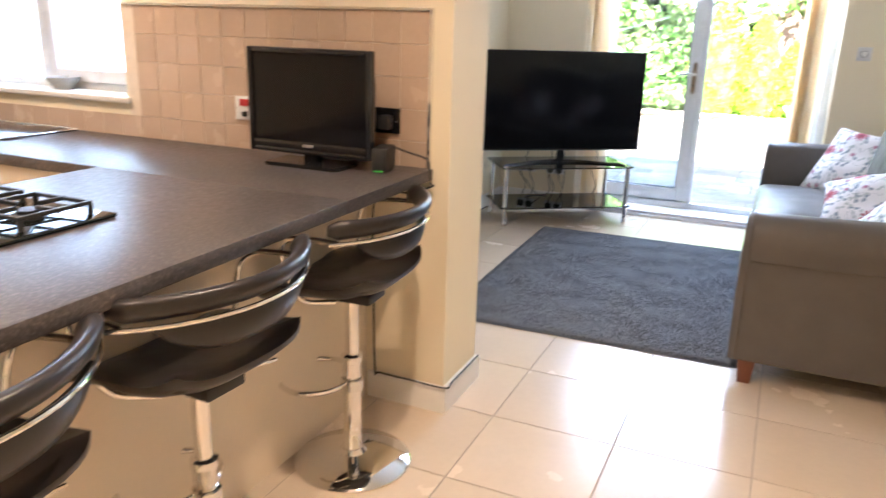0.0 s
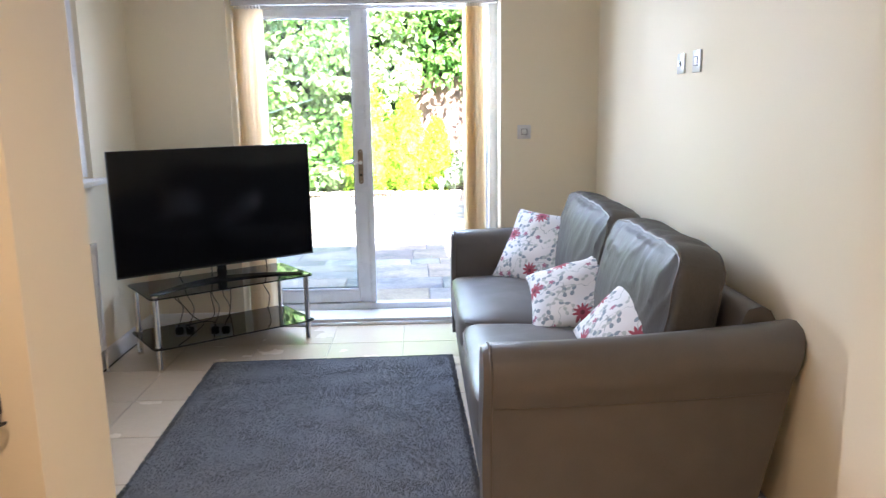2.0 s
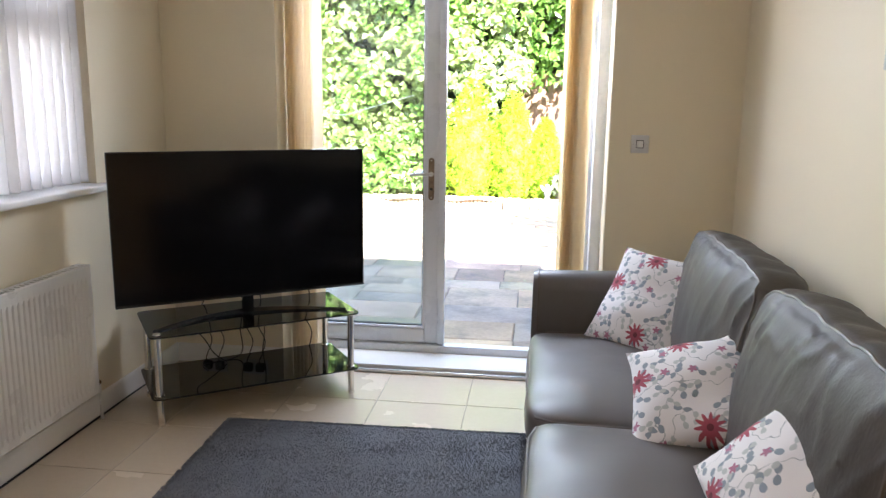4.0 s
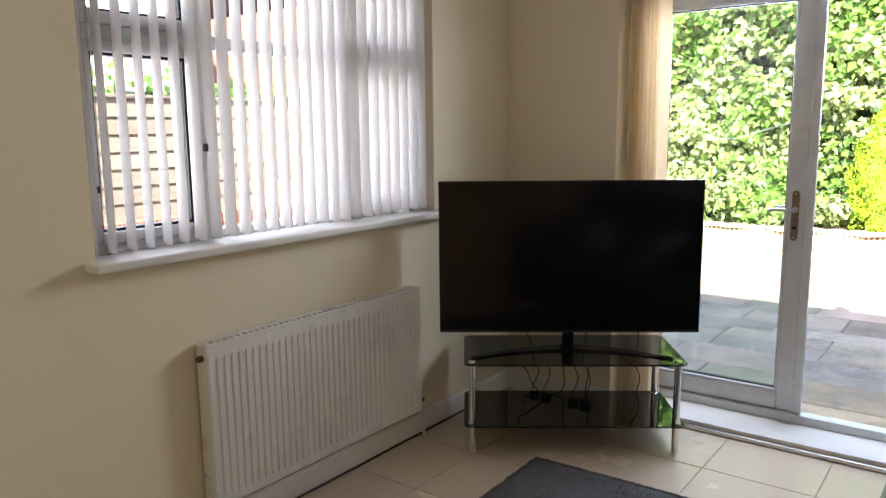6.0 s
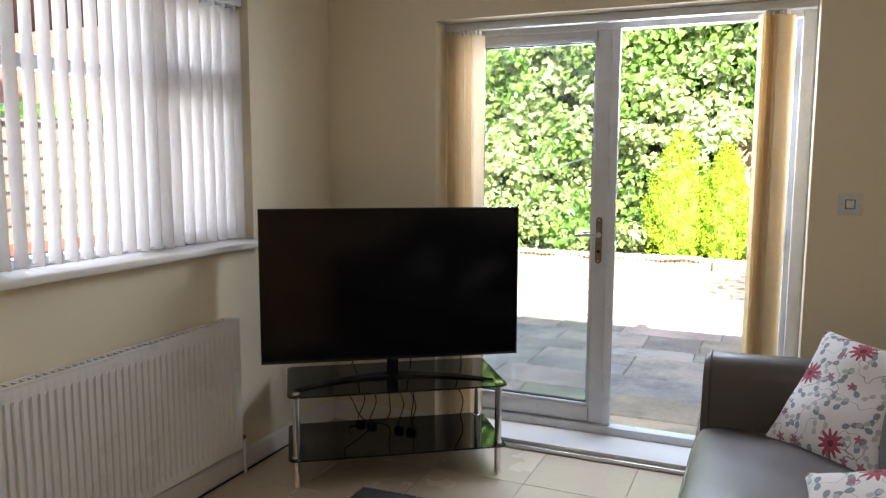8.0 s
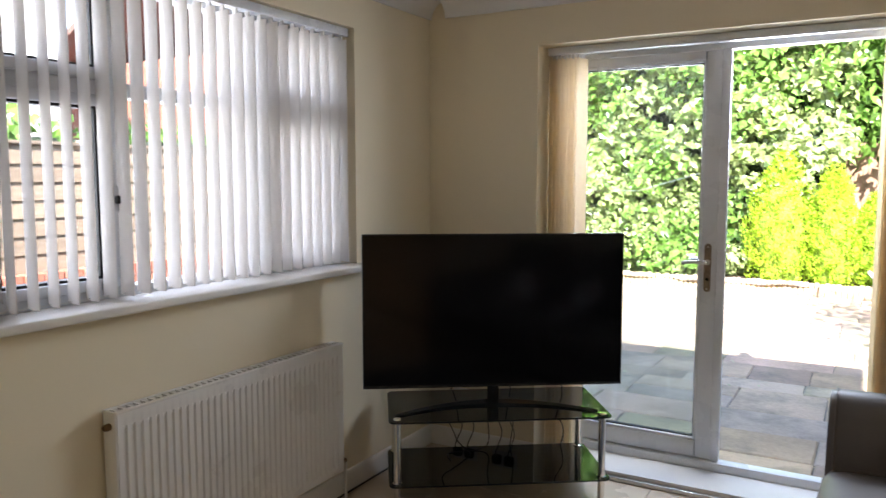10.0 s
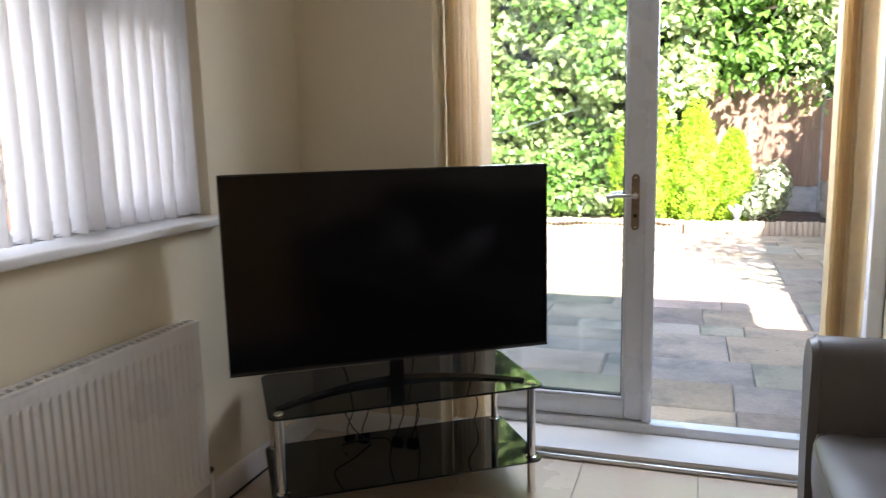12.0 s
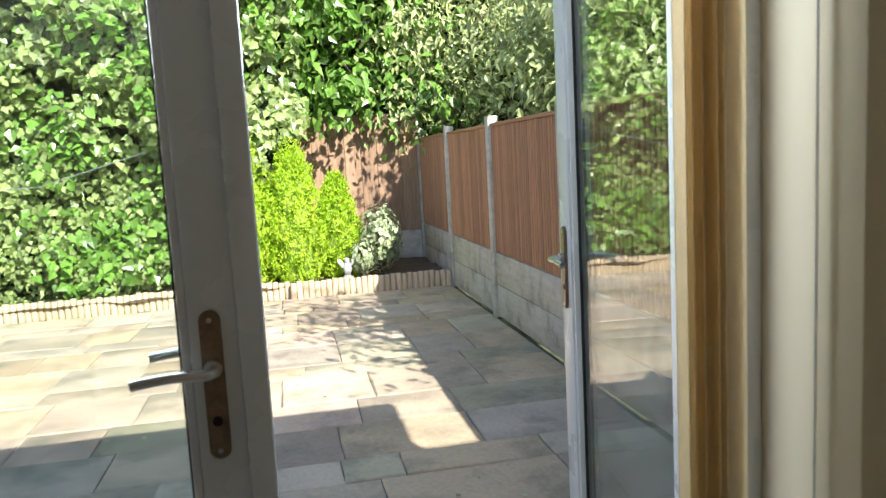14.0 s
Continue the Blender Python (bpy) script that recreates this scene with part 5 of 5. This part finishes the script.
def tree(name, x, y, z0, height, crown, leaf, material, label, seed, count=7000, aspect=0.6):
    """crown: rows of clump centres' bounds (x0, x1, y0, y1, z0, z1)."""
    t = thing(name, pose(0, 0, 0), label, "tree")
    r = random.Random(seed)
    x0, x1, y0, y1, c0, c1 = crown
    cx, cy = (x0 + x1) / 2, (y0 + y1) / 2
    trunk = spline([(x, y, z0), (x + 0.08, y - 0.05, z0 + height * 0.3), (cx * 0.5 + x * 0.5, cy * 0.5 + y * 0.5, z0 + height * 0.65), (cx, cy, z0 + height)], 5)
    m = len(trunk)
    part("trunk", tube(trunk, 0.1, 10, radii=[0.13 * (1 - 0.8 * i / (m - 1)) for i in range(m)]), BARK, t)
    centres = [(r.uniform(x0, x1), r.uniform(y0, y1), r.uniform(c0, c1)) for _ in range(110)]
    for c in centres[:14]:
        b = trunk[r.randint(m // 3, m - 1)]
        mid = (Vector(b) + Vector(c)) / 2 + Vector((0, 0, 0.15))
        pts = spline([b, mid, c], 5)
        part("limb", tube(pts, 0.03, 6, radii=[0.04 * (1 - 0.8 * i / (len(pts) - 1)) for i in range(len(pts))]), BARK, t)
    q = np.random.RandomState(seed)
    k = q.randint(0, len(centres), count)
    c = np.array(centres)[k]
    off = q.normal(size=(count, 3)) * np.array([0.34, 0.30, 0.26])
    nrm = off / (np.linalg.norm(off, axis=1)[:, None] + 1e-6) + np.array([0.1, -0.5, 0.5])
    leaf_cloud("crown", c + off, nrm, leaf, material, t, aspect, seed, 0.5)
    return t


tree("tree", 0.5, 16.6, GZ, 4.0, (-1.6, 1.6, 14.9, 16.9, 2.1, 5.6), 0.15, LEAF_TREE, "leafy green tree overhanging the back fence", 31, 14000, 0.62)
tree("tree", 3.0, 16.4, GZ, 4.4, (1.2, 5.2, 15.2, 17.2, 1.9, 5.6), 0.12, LEAF_OLIVE, "olive green tree behind the garden corner", 32, 26000, 0.42)
tree("tree", 3.4, 12.2, GZ, 4.0, (2.3, 4.8, 11.4, 14.4, 1.8, 3.7), 0.12, LEAF_OLIVE, "olive green tree in the neighbouring garden", 33, 14000, 0.45)
tree("tree", 3.3, 8.2, GZ, 3.6, (1.9, 3.7, 6.6, 8.8, 2.7, 4.3), 0.11, LEAF_TREE, "small leafy tree beyond the side fence", 34, 3000, 0.5)


# added backing: closes sky gaps and paints dark shade behind the crowns
tree_backing = thing("woodland_edge", pose(0, 0, 0), "added backing behind the garden trees, coloured as dark shade", "trees")
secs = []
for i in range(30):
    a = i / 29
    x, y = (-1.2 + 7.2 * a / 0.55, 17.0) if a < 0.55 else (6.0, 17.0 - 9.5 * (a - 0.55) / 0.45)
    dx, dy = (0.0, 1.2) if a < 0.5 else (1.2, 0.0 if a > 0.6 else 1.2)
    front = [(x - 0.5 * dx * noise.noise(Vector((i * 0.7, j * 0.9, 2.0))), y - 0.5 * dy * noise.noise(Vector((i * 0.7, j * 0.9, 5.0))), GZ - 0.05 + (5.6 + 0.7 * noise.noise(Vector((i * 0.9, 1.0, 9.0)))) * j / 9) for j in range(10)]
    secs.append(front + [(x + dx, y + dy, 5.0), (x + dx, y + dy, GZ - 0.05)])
part("shade_fill", loft(secs), FOLIAGE_SHADE, tree_backing, "backing mass coloured dark as shade behind the leaves", smooth=60)


# fences
def post(x, y, z1, name="concrete_post"):
    p = part(name, box(x - 0.05, y - 0.05, GZ - 0.02, x + 0.05, y + 0.05, z1, 0.012), CONCRETE)
    return tagged(p, "grey weathered concrete fence post", "fence post", "fence posts")


FX = 1.48
fence_posts_y = [6.47, 8.13, 9.96, 11.79, 13.62, 15.45]
for y in fence_posts_y:
    post(FX, y, 1.74 if y < 15 else 1.80)
for i in range(5):
    a, b = fence_posts_y[i] + 0.05, fence_posts_y[i + 1] - 0.05
    f = thing("fence_panel", pose(FX, a, GZ), "brown vertical board fence panel over two concrete gravel boards", "fence", "side fence")
    for k in range(2):
        part("gravel_board", box(-0.024, 0.002, 0.30 * k + 0.002, 0.024, b - a - 0.002, 0.30 * k + 0.297, 0.008), CONCRETE, f, "weathered concrete gravel board")
    part("top_rail", box(-0.03, 0, 1.745, 0.03, b - a, 1.775, 0.004), FENCE, f)
    part("bottom_rail", box(-0.005, 0, 0.602, 0.028, b - a, 0.64, 0.003), FENCE, f)
    # the backing's dark colour stands for shade in the gaps
    part("backing", box(0.004, 0, 0.605, 0.016, b - a, 1.745), GAP_SHADE, f, "backing boards, coloured dark for the shade in the gaps")
    nb = 30
    me = mesh_of(box(-0.026, -0.016, 0.605, 0.004, 0.016, 1.745, 0.006, 1), "board", FENCE, 30)
    for j in range(nb):
        s = new("board", me)
        s.parent = f
        s.matrix_basis = pose(0, (j + 0.5) * (b - a) / nb, 0)
bf = thing("back_fence", pose(0, 15.50, 0), "dark brown close board fence at the back of the garden", "fence")
part("gravel_board", box(-1.2, -0.02, GZ, FX - 0.05, 0.02, 0.42, 0.006), CONCRETE, bf, "weathered concrete gravel board")
me = mesh_of(box(-0.062, -0.010, 0.40, 0.062, 0.010, 2.02, 0.003, 1), "board", DFENCE, 30)
for j in range(24):
    s = new("board", me)
    s.parent = bf
    s.matrix_basis = pose(FX - 0.11 - j * 0.11, -0.03 + 0.008 * (j % 2), 0, 0, 0, 3)

# raised bed with log edging
bed = bmesh.new()
bmesh.ops.create_grid(bed, x_segments=60, y_segments=16, size=0.5)
for v in bed.verts:
    x, y = -9.0 + 10.43 * (v.co.x + 0.5), 13.66 + 1.78 * (v.co.y + 0.5)
    v.co = Vector((x, y, 0.02 + 0.05 * noise.noise(Vector((x * 3, y * 3, 0))) + 0.02 * noise.noise(Vector((x * 11, y * 11, 0)))))
soil = part("soil_bed", bed, SOIL)
tagged(soil, "bare brown soil of the raised garden bed", "soil bed", kind="structure")
edging = thing("log_edging", pose(0, 0, 0), "pale split log roll edging along the raised bed", "edging")
r = random.Random(3)
lm = mesh_of(lathe([(0, GZ - 0.02), (0.034, GZ - 0.02), (0.034, 0.07), (0.028, 0.082), (0, 0.084)], 10), "log", LOG, 40)
for i in range(150):
    s = new("log", lm)
    s.parent = edging
    x = 1.40 - i * 0.0665
    s.matrix_basis = pose(x, 13.62 + (0.02 * math.sin(i * 0.4)) + (0.10 if x < -0.45 else 0), r.uniform(-0.012, 0.010), r.uniform(-2, 2), r.uniform(-2, 2), r.uniform(0, 90))


def conifer(x, y, z, h, w, seed, label):
    c = thing("golden_conifer", pose(x, y, z), label, "conifer", "golden conifers")
    part("stem", tube([(0, 0, -0.05), (0.01, 0, h * 0.5), (0, 0, h * 0.85)], 0.02, 6, radii=[0.03, 0.02, 0.006]), BARK, c)
    q = np.random.RandomState(seed)

    # billowing clumps heaped into an upright cone
    def env(t):
        return w * (0.55 + 0.9 * t) if t < 0.35 else w * 0.865 * (1 - ((t - 0.35) / 0.68) ** 1.7)
    clumps = [(0.0, 0.0, h * 0.86, 0.16 * w / 0.4, 0.17 * h)]
    for k in range(34):
        t = (k + 0.5) / 34 * 0.86 + 0.04
        a = seed + k * 2.39996
        r = max(0.10, 0.42 * w * (1 - 0.45 * t)) * q.uniform(0.85, 1.15)
        d = max(0.0, env(t) - 0.55 * r)
        clumps.append((d * math.cos(a), d * math.sin(a), t * h, r, r * 1.35))
    pts, nrm = [], []
    # core in the darker gold, so gaps between clumps look shaded
    part("shade_fill", loft([[(0.72 * env(j / 8) * math.cos(b), 0.72 * env(j / 8) * math.sin(b), h * 0.93 * j / 8) for b in [2 * math.pi * k / 12 for k in range(12)]] for j in range(9)]), GOLD_SHADE, c, smooth=60)
    for cx, cy, cz, r, rz in clumps:
        n = int(260 + 5200 * r * r)
        d = q.normal(size=(n, 3))
        d /= np.linalg.norm(d, axis=1)[:, None]
        d = d * q.uniform(0.80, 1.06, n)[:, None]
        p = np.array([cx, cy, cz]) + d * np.array([r, r, rz])
        ok = p[:, 2] > -0.01
        pts.append(p[ok])
        nrm.append(d[ok] + np.array([0, 0, 0.2]))
    pts, nrm = np.concatenate(pts), np.concatenate(nrm)
    ob = leaf_cloud("foliage", pts, nrm, 0.048, LEAF_GOLD, c, 0.42, seed, 0.55)
    # sprays of this plant point upwards
    co = np.empty(len(ob.data.vertices) * 3)
    ob.data.vertices.foreach_get("co", co)
    co = co.reshape(-1, 5, 3)
    base = co[:, :1, :].copy()
    d = co - base
    d[:, :, 2] = -d[:, :, 2]
    ob.data.vertices.foreach_set("co", (base + d).reshape(-1))
    return c


conifer(-0.97, 14.15, 0.0, 1.88, 0.56, 1, "tall bright golden green conifer in the raised bed")
conifer(-0.32, 14.04, 0.0, 1.66, 0.40, 2, "smaller golden green conifer in the raised bed")
conifer(0.18, 14.20, 0.0, 1.27, 0.31, 3, "young golden green conifer beside the back fence")


def shrub(x, y, w, h, n, size, material, label, seed):
    s = thing("shrub", pose(x, y, 0.0), label, "shrub", "shrubs in the bed")
    q = np.random.RandomState(seed)
    rr = random.Random(seed)
    for i in range(7):
        a = rr.uniform(0, 6.28)
        part("stem", tube(spline([(0, 0, -0.03), (0.4 * w * math.cos(a), 0.4 * w * math.sin(a), h * 0.5), (0.7 * w * math.cos(a), 0.7 * w * math.sin(a), h * 0.9)], 4), 0.006, 5), BARK, s)
    d = q.normal(size=(n, 3))
    d /= np.linalg.norm(d, axis=1)[:, None]
    pts = d * q.uniform(0.45, 1.0, n)[:, None] * np.array([w, w, h * 0.5]) + np.array([0, 0, h * 0.55])
    leaf_cloud("leaves", pts, d, size, material, s, 0.7, seed, 0.6)
    return s


shrub(0.68, 14.02, 0.27, 0.86, 900, 0.075, LEAF_PALE, "small pale leaved shrub in the raised bed", 41)
shrub(0.44, 13.95, 0.17, 0.50, 380, 0.06, LEAF_PALE, "low pale leaved shrub in the raised bed", 42)
shrub(-1.6, 14.25, 0.30, 0.50, 420, 0.08, LEAF_IVY, "low green plant at the foot of the hedge", 43)

n = 70
q = np.random.RandomState(77)
litter = leaf_cloud("fallen_leaves", np.stack([q.uniform(-2.5, 1.35, n), q.uniform(6.6, 13.4, n), np.full(n, GZ + 0.006)], 1), np.tile([0.0, 0.0, 1.0], (n, 1)), 0.034, LEAF_PALE, None, 0.6, 78, 0.12)
tagged(litter, "small pale dry leaves scattered on the patio slabs", "fallen leaves", kind="stuff")

orn = bmesh.new()
lathe([(0, 0), (0.07, 0), (0.075, 0.02), (0.05, 0.035), (0.03, 0.06), (0.05, 0.10), (0.052, 0.15), (0.03, 0.19), (0.022, 0.20), (0.032, 0.225), (0.03, 0.25), (0, 0.265)], 16, orn)
for sgn in (-1, 1):
    w = soft_box(0.055, 0.016, 0.15, 4, 2.2)
    join(orn, w, pose(sgn * 0.06, 0.02, 0.19, 0, sgn * 38, 0))
o = part("garden_ornament", orn, STONE, m=pose(0.24, 13.88, 0.02, 0, 0, 20))
tagged(o, "small pale stone winged garden ornament on the soil", "ornament")
wire = part("garden_wire", tube([(-6.0, 13.95, 1.25), (-3.0, 14.0, 1.30), (-1.9, 14.05, 1.62)], 0.006, 5), STEEL)
tagged(wire, "thin washing line stretched along the hedge", "washing line")

# side passage: lap fence on a low brick wall, and the houses beyond
SFX = -5.0
bw = part("garden_wall", box(SFX - 0.11, 2.0, GZ - 0.02, SFX + 0.10, 13.5, 0.74), MORTAR, smooth=None)
tagged(bw, "low red brick garden wall beside the house", "garden wall", kind="structure")
bm_brick = mesh_of(box(-0.008, -0.1075, -0.0325, 0.008, 0.1075, 0.0325, 0.003, 1), "brick", BRICK, 30)
for row in range(4):
    for i in range(40):
        s = new("brick", bm_brick)
        s.parent = bw
        s.matrix_basis = pose(SFX + 0.10, 4.6 + (i + 0.5 * (row % 2)) * 0.225, 0.70 - row * 0.075)
top_b = mesh_of(box(-0.118, -0.0325, -0.045, 0.118, 0.0325, 0.045, 0.004, 1), "coping_brick", BRICK, 30)
for i in range(110):
    s = new("coping_brick", top_b)
    s.parent = bw
    s.matrix_basis = pose(SFX, 4.6 + i * 0.075, 0.785)
lap_me = {}
for p in range(4):
    y0 = 4.2 + p * 1.86
    f = thing("lap_fence_panel", pose(SFX, y0, 0.83), "grey brown horizontal lap fence panel on the brick wall", "fence", "lap fence")
    for k in range(7):
        if k not in lap_me:
            lap_me[k] = mesh_of(loft([[(0.012, 0.0, k * 0.128), (0.022, 0.0, k * 0.128), (0.004, 0.0, k * 0.128 + 0.150), (-0.006, 0.0, k * 0.128 + 0.150)], [(0.012, 1.80, k * 0.128), (0.022, 1.80, k * 0.128), (0.004, 1.80, k * 0.128 + 0.150), (-0.006, 1.80, k * 0.128 + 0.150)]]), "lap_board", LAP, 20)
        s = new("lap_board", lap_me[k])
        s.parent = f
    part("cap_rail", box(-0.03, 0, 0.905, 0.035, 1.80, 0.93, 0.004), LAP, f)
    for y in (0.0, 0.9, 1.78):
        part("batten", box(-0.045, y, 0, -0.008, y + 0.035, 0.90), LAP, f)
    part("end_post", box(-0.05, 1.803, -0.02, 0.05, 1.857, 0.95, 0.006), LAP, f)


def house(name, x0, y0, x1, y1, eaves, ridge, material, label, face):
    h = thing(name, pose(0, 0, GZ), label, "house")
    part("wall", box(x0, y0, 0, x1, y1, eaves), material, h, smooth=None)
    xm = (x0 + x1) / 2
    part("roof", loft([[(x0 - 0.3, y, eaves - 0.1), (xm, y, ridge), (x1 + 0.3, y, eaves - 0.1), (x1 + 0.3, y, eaves + 0.05), (xm, y, ridge + 0.16), (x0 - 0.3, y, eaves + 0.05)] for y in (y0 - 0.2, y1 + 0.2)]), ROOF, h, smooth=20)
    for y in (y0 + (y1 - y0) * 0.28, y0 + (y1 - y0) * 0.72):
        for z in (1.0, 3.6):
            if z + 1.2 < eaves:
                w = part("window", box(x1, y - 0.6, z, x1 + 0.03, y + 0.6, z + 1.2, 0.006), UPVC, h, "white framed window")
                part("pane", box(x1 + 0.02, y - 0.53, z + 0.07, x1 + 0.034, y + 0.53, z + 1.13), BGLASS, w)
    return h


house("house", -17.0, 13.5, -9.5, 25.0, 4.1, 6.3, BRICK, "neighbouring red brick house with a brown tiled roof", 1)
house("house", -18.0, -2.0, -10.5, 9.6, 4.9, 7.0, RENDER, "neighbouring white rendered house with a brown tiled roof", 1)
# added out of view; its far edge sets a shadow line on the patio
nb = part("neighbour_extension", box(1.68, -4.0, GZ - 0.02, 7.5, 5.55, 2.76), BRICK, smooth=None)
tagged(nb, "unseen brick block next door, sized to shade the patio", "house", kind="structure")
shr = thing("side_hedge", pose(0, 0, 0), "clipped green hedge behind the lap fence", "hedge")
n = 5000
q = np.random.RandomState(61)
leaf_cloud("leaves", np.stack([q.uniform(-6.6, -5.9, n), q.uniform(3.0, 12.0, n), q.uniform(0.2, 2.05, n)], 1), np.tile([1.0, 0, 0.4], (n, 1)), 0.12, LEAF_TREE, shr, 0.7, 62, 0.6)
# plain core, coloured as the shade within the hedge
part("shade_fill", box(-6.5, 3.1, GZ, -6.0, 11.9, 1.85, 0.1), FOLIAGE_SHADE, shr)

# ---- laid pieces: wall tiles, floor tiles, patio slabs ----
grout_panel = part("tile_bed", box(-2.33, 2.4515, BZ, -0.968, 2.4545, 1.447), WGROUT, smooth=None)
tagged(grout_panel, "beige square ceramic wall tiles over the worktop", "wall tiles", kind="structure")
tp = 0.1085
wt = mesh_of(box(-tp / 2 + 0.001, -0.0025, -tp / 2 + 0.001, tp / 2 - 0.001, 0, tp / 2 - 0.001, 0.001, 1), "tile", WTILE, 30)
for i in range(27):
    for j in range(5):
        xx, zz = -0.970 - tp / 2 - i * tp, 1.446 - tp / 2 - j * tp
        if xx - tp / 2 < -2.33 and zz + tp / 2 > 1.06:
            continue
        s = new("tile", wt)
        s.parent = grout_panel
        s.matrix_basis = pose(xx, 2.4515, zz)
TP = 0.4535
TQ = 0.443
ft = mesh_of(box(-TP / 2 + 0.002, -TQ / 2 + 0.002, -0.0035, TP / 2 - 0.002, TQ / 2 - 0.002, 0.0, 0.0015, 1), "floor_tile", TILE, 30)
ix0, ix1 = -8, 4
for i in range(ix0, ix1):
    for j in range(-13, 8):
        x0, x1 = -0.703 + i * TP, -0.703 + (i + 1) * TP
        y0, y1 = 2.955 + j * TQ, 2.955 + (j + 1) * TQ
        a, b, c, d = max(x0, KX if y0 < 2.3 else XW), min(x1, XR), max(y0, -2.6), min(y1, YD)
        if b - a < 0.03 or d - c < 0.03:
            continue
        if b - a > TP - 0.001 and d - c > TQ - 0.001:
            s = new("floor_tile", ft)
            s.parent = floor
            s.matrix_basis = pose((x0 + x1) / 2, (y0 + y1) / 2, 0)
        else:
            part("floor_tile", box(a + 0.002, c + 0.002, -0.0035, b - 0.002, d - 0.002, 0.0, 0.0015, 1), TILE, floor, smooth=30)

patio = part("pavement", box(-9.0, 6.365, GZ - 0.036, FX - 0.05, 13.66, GZ - 0.012), JOINT, smooth=None)
tagged(patio, "weathered sandstone patio slabs of mixed sizes", "patio", kind="structure")
r = random.Random(8)
rows_y = [6.44, 7.03, 7.47, 7.92, 8.52, 8.80, 9.30, 9.77, 10.38, 10.68, 11.28, 11.86, 12.16, 12.75, 13.06, 13.62]


def slab(a, c, b, d):
    w, l = b - a - 0.007, d - c - 0.007
    bm = bmesh.new()
    o = []
    for sx, sy in ((-1, -1), (0, -1), (1, -1), (1, 0), (1, 1), (0, 1), (-1, 1), (-1, 0)):
        k = 0.006
        o.append((sx * w / 2 + r.uniform(-k, k), sy * l / 2 + r.uniform(-k, k)))
    rings = []
    for z, ins in ((-0.03, 0.0), (-0.006, 0.0), (r.uniform(-0.002, 0.003), 0.010)):
        rings.append([(x * (1 - 2 * ins / w), y * (1 - 2 * ins / l), z) for x, y in o])
    loft(rings, bm)
    p = part("slab", bm, SLAB, patio, smooth=30)
    p.matrix_basis = pose((a + b) / 2, (c + d) / 2, GZ, r.uniform(-0.25, 0.25), r.uniform(-0.25, 0.25), 0)


j = 0
while j < len(rows_y) - 1:
    c, d = rows_y[j], rows_y[j + 1]
    x = FX - 0.06
    first = True
    while x > -7.5:
        w = r.choice((0.45, 0.60, 0.60, 0.88, 0.75, 0.30 if d - c < 0.4 else 0.6))
        x0 = max(x - w, -7.6)
        if d - c > 0.5 and w > 0.7 and r.random() < 0.25:
            m2 = c + (d - c) * 0.5
            slab(x0, c, x, m2)
            slab(x0, m2, x, d)
        else:
            slab(x0, c, x, d)
        x = x0
    j += 1
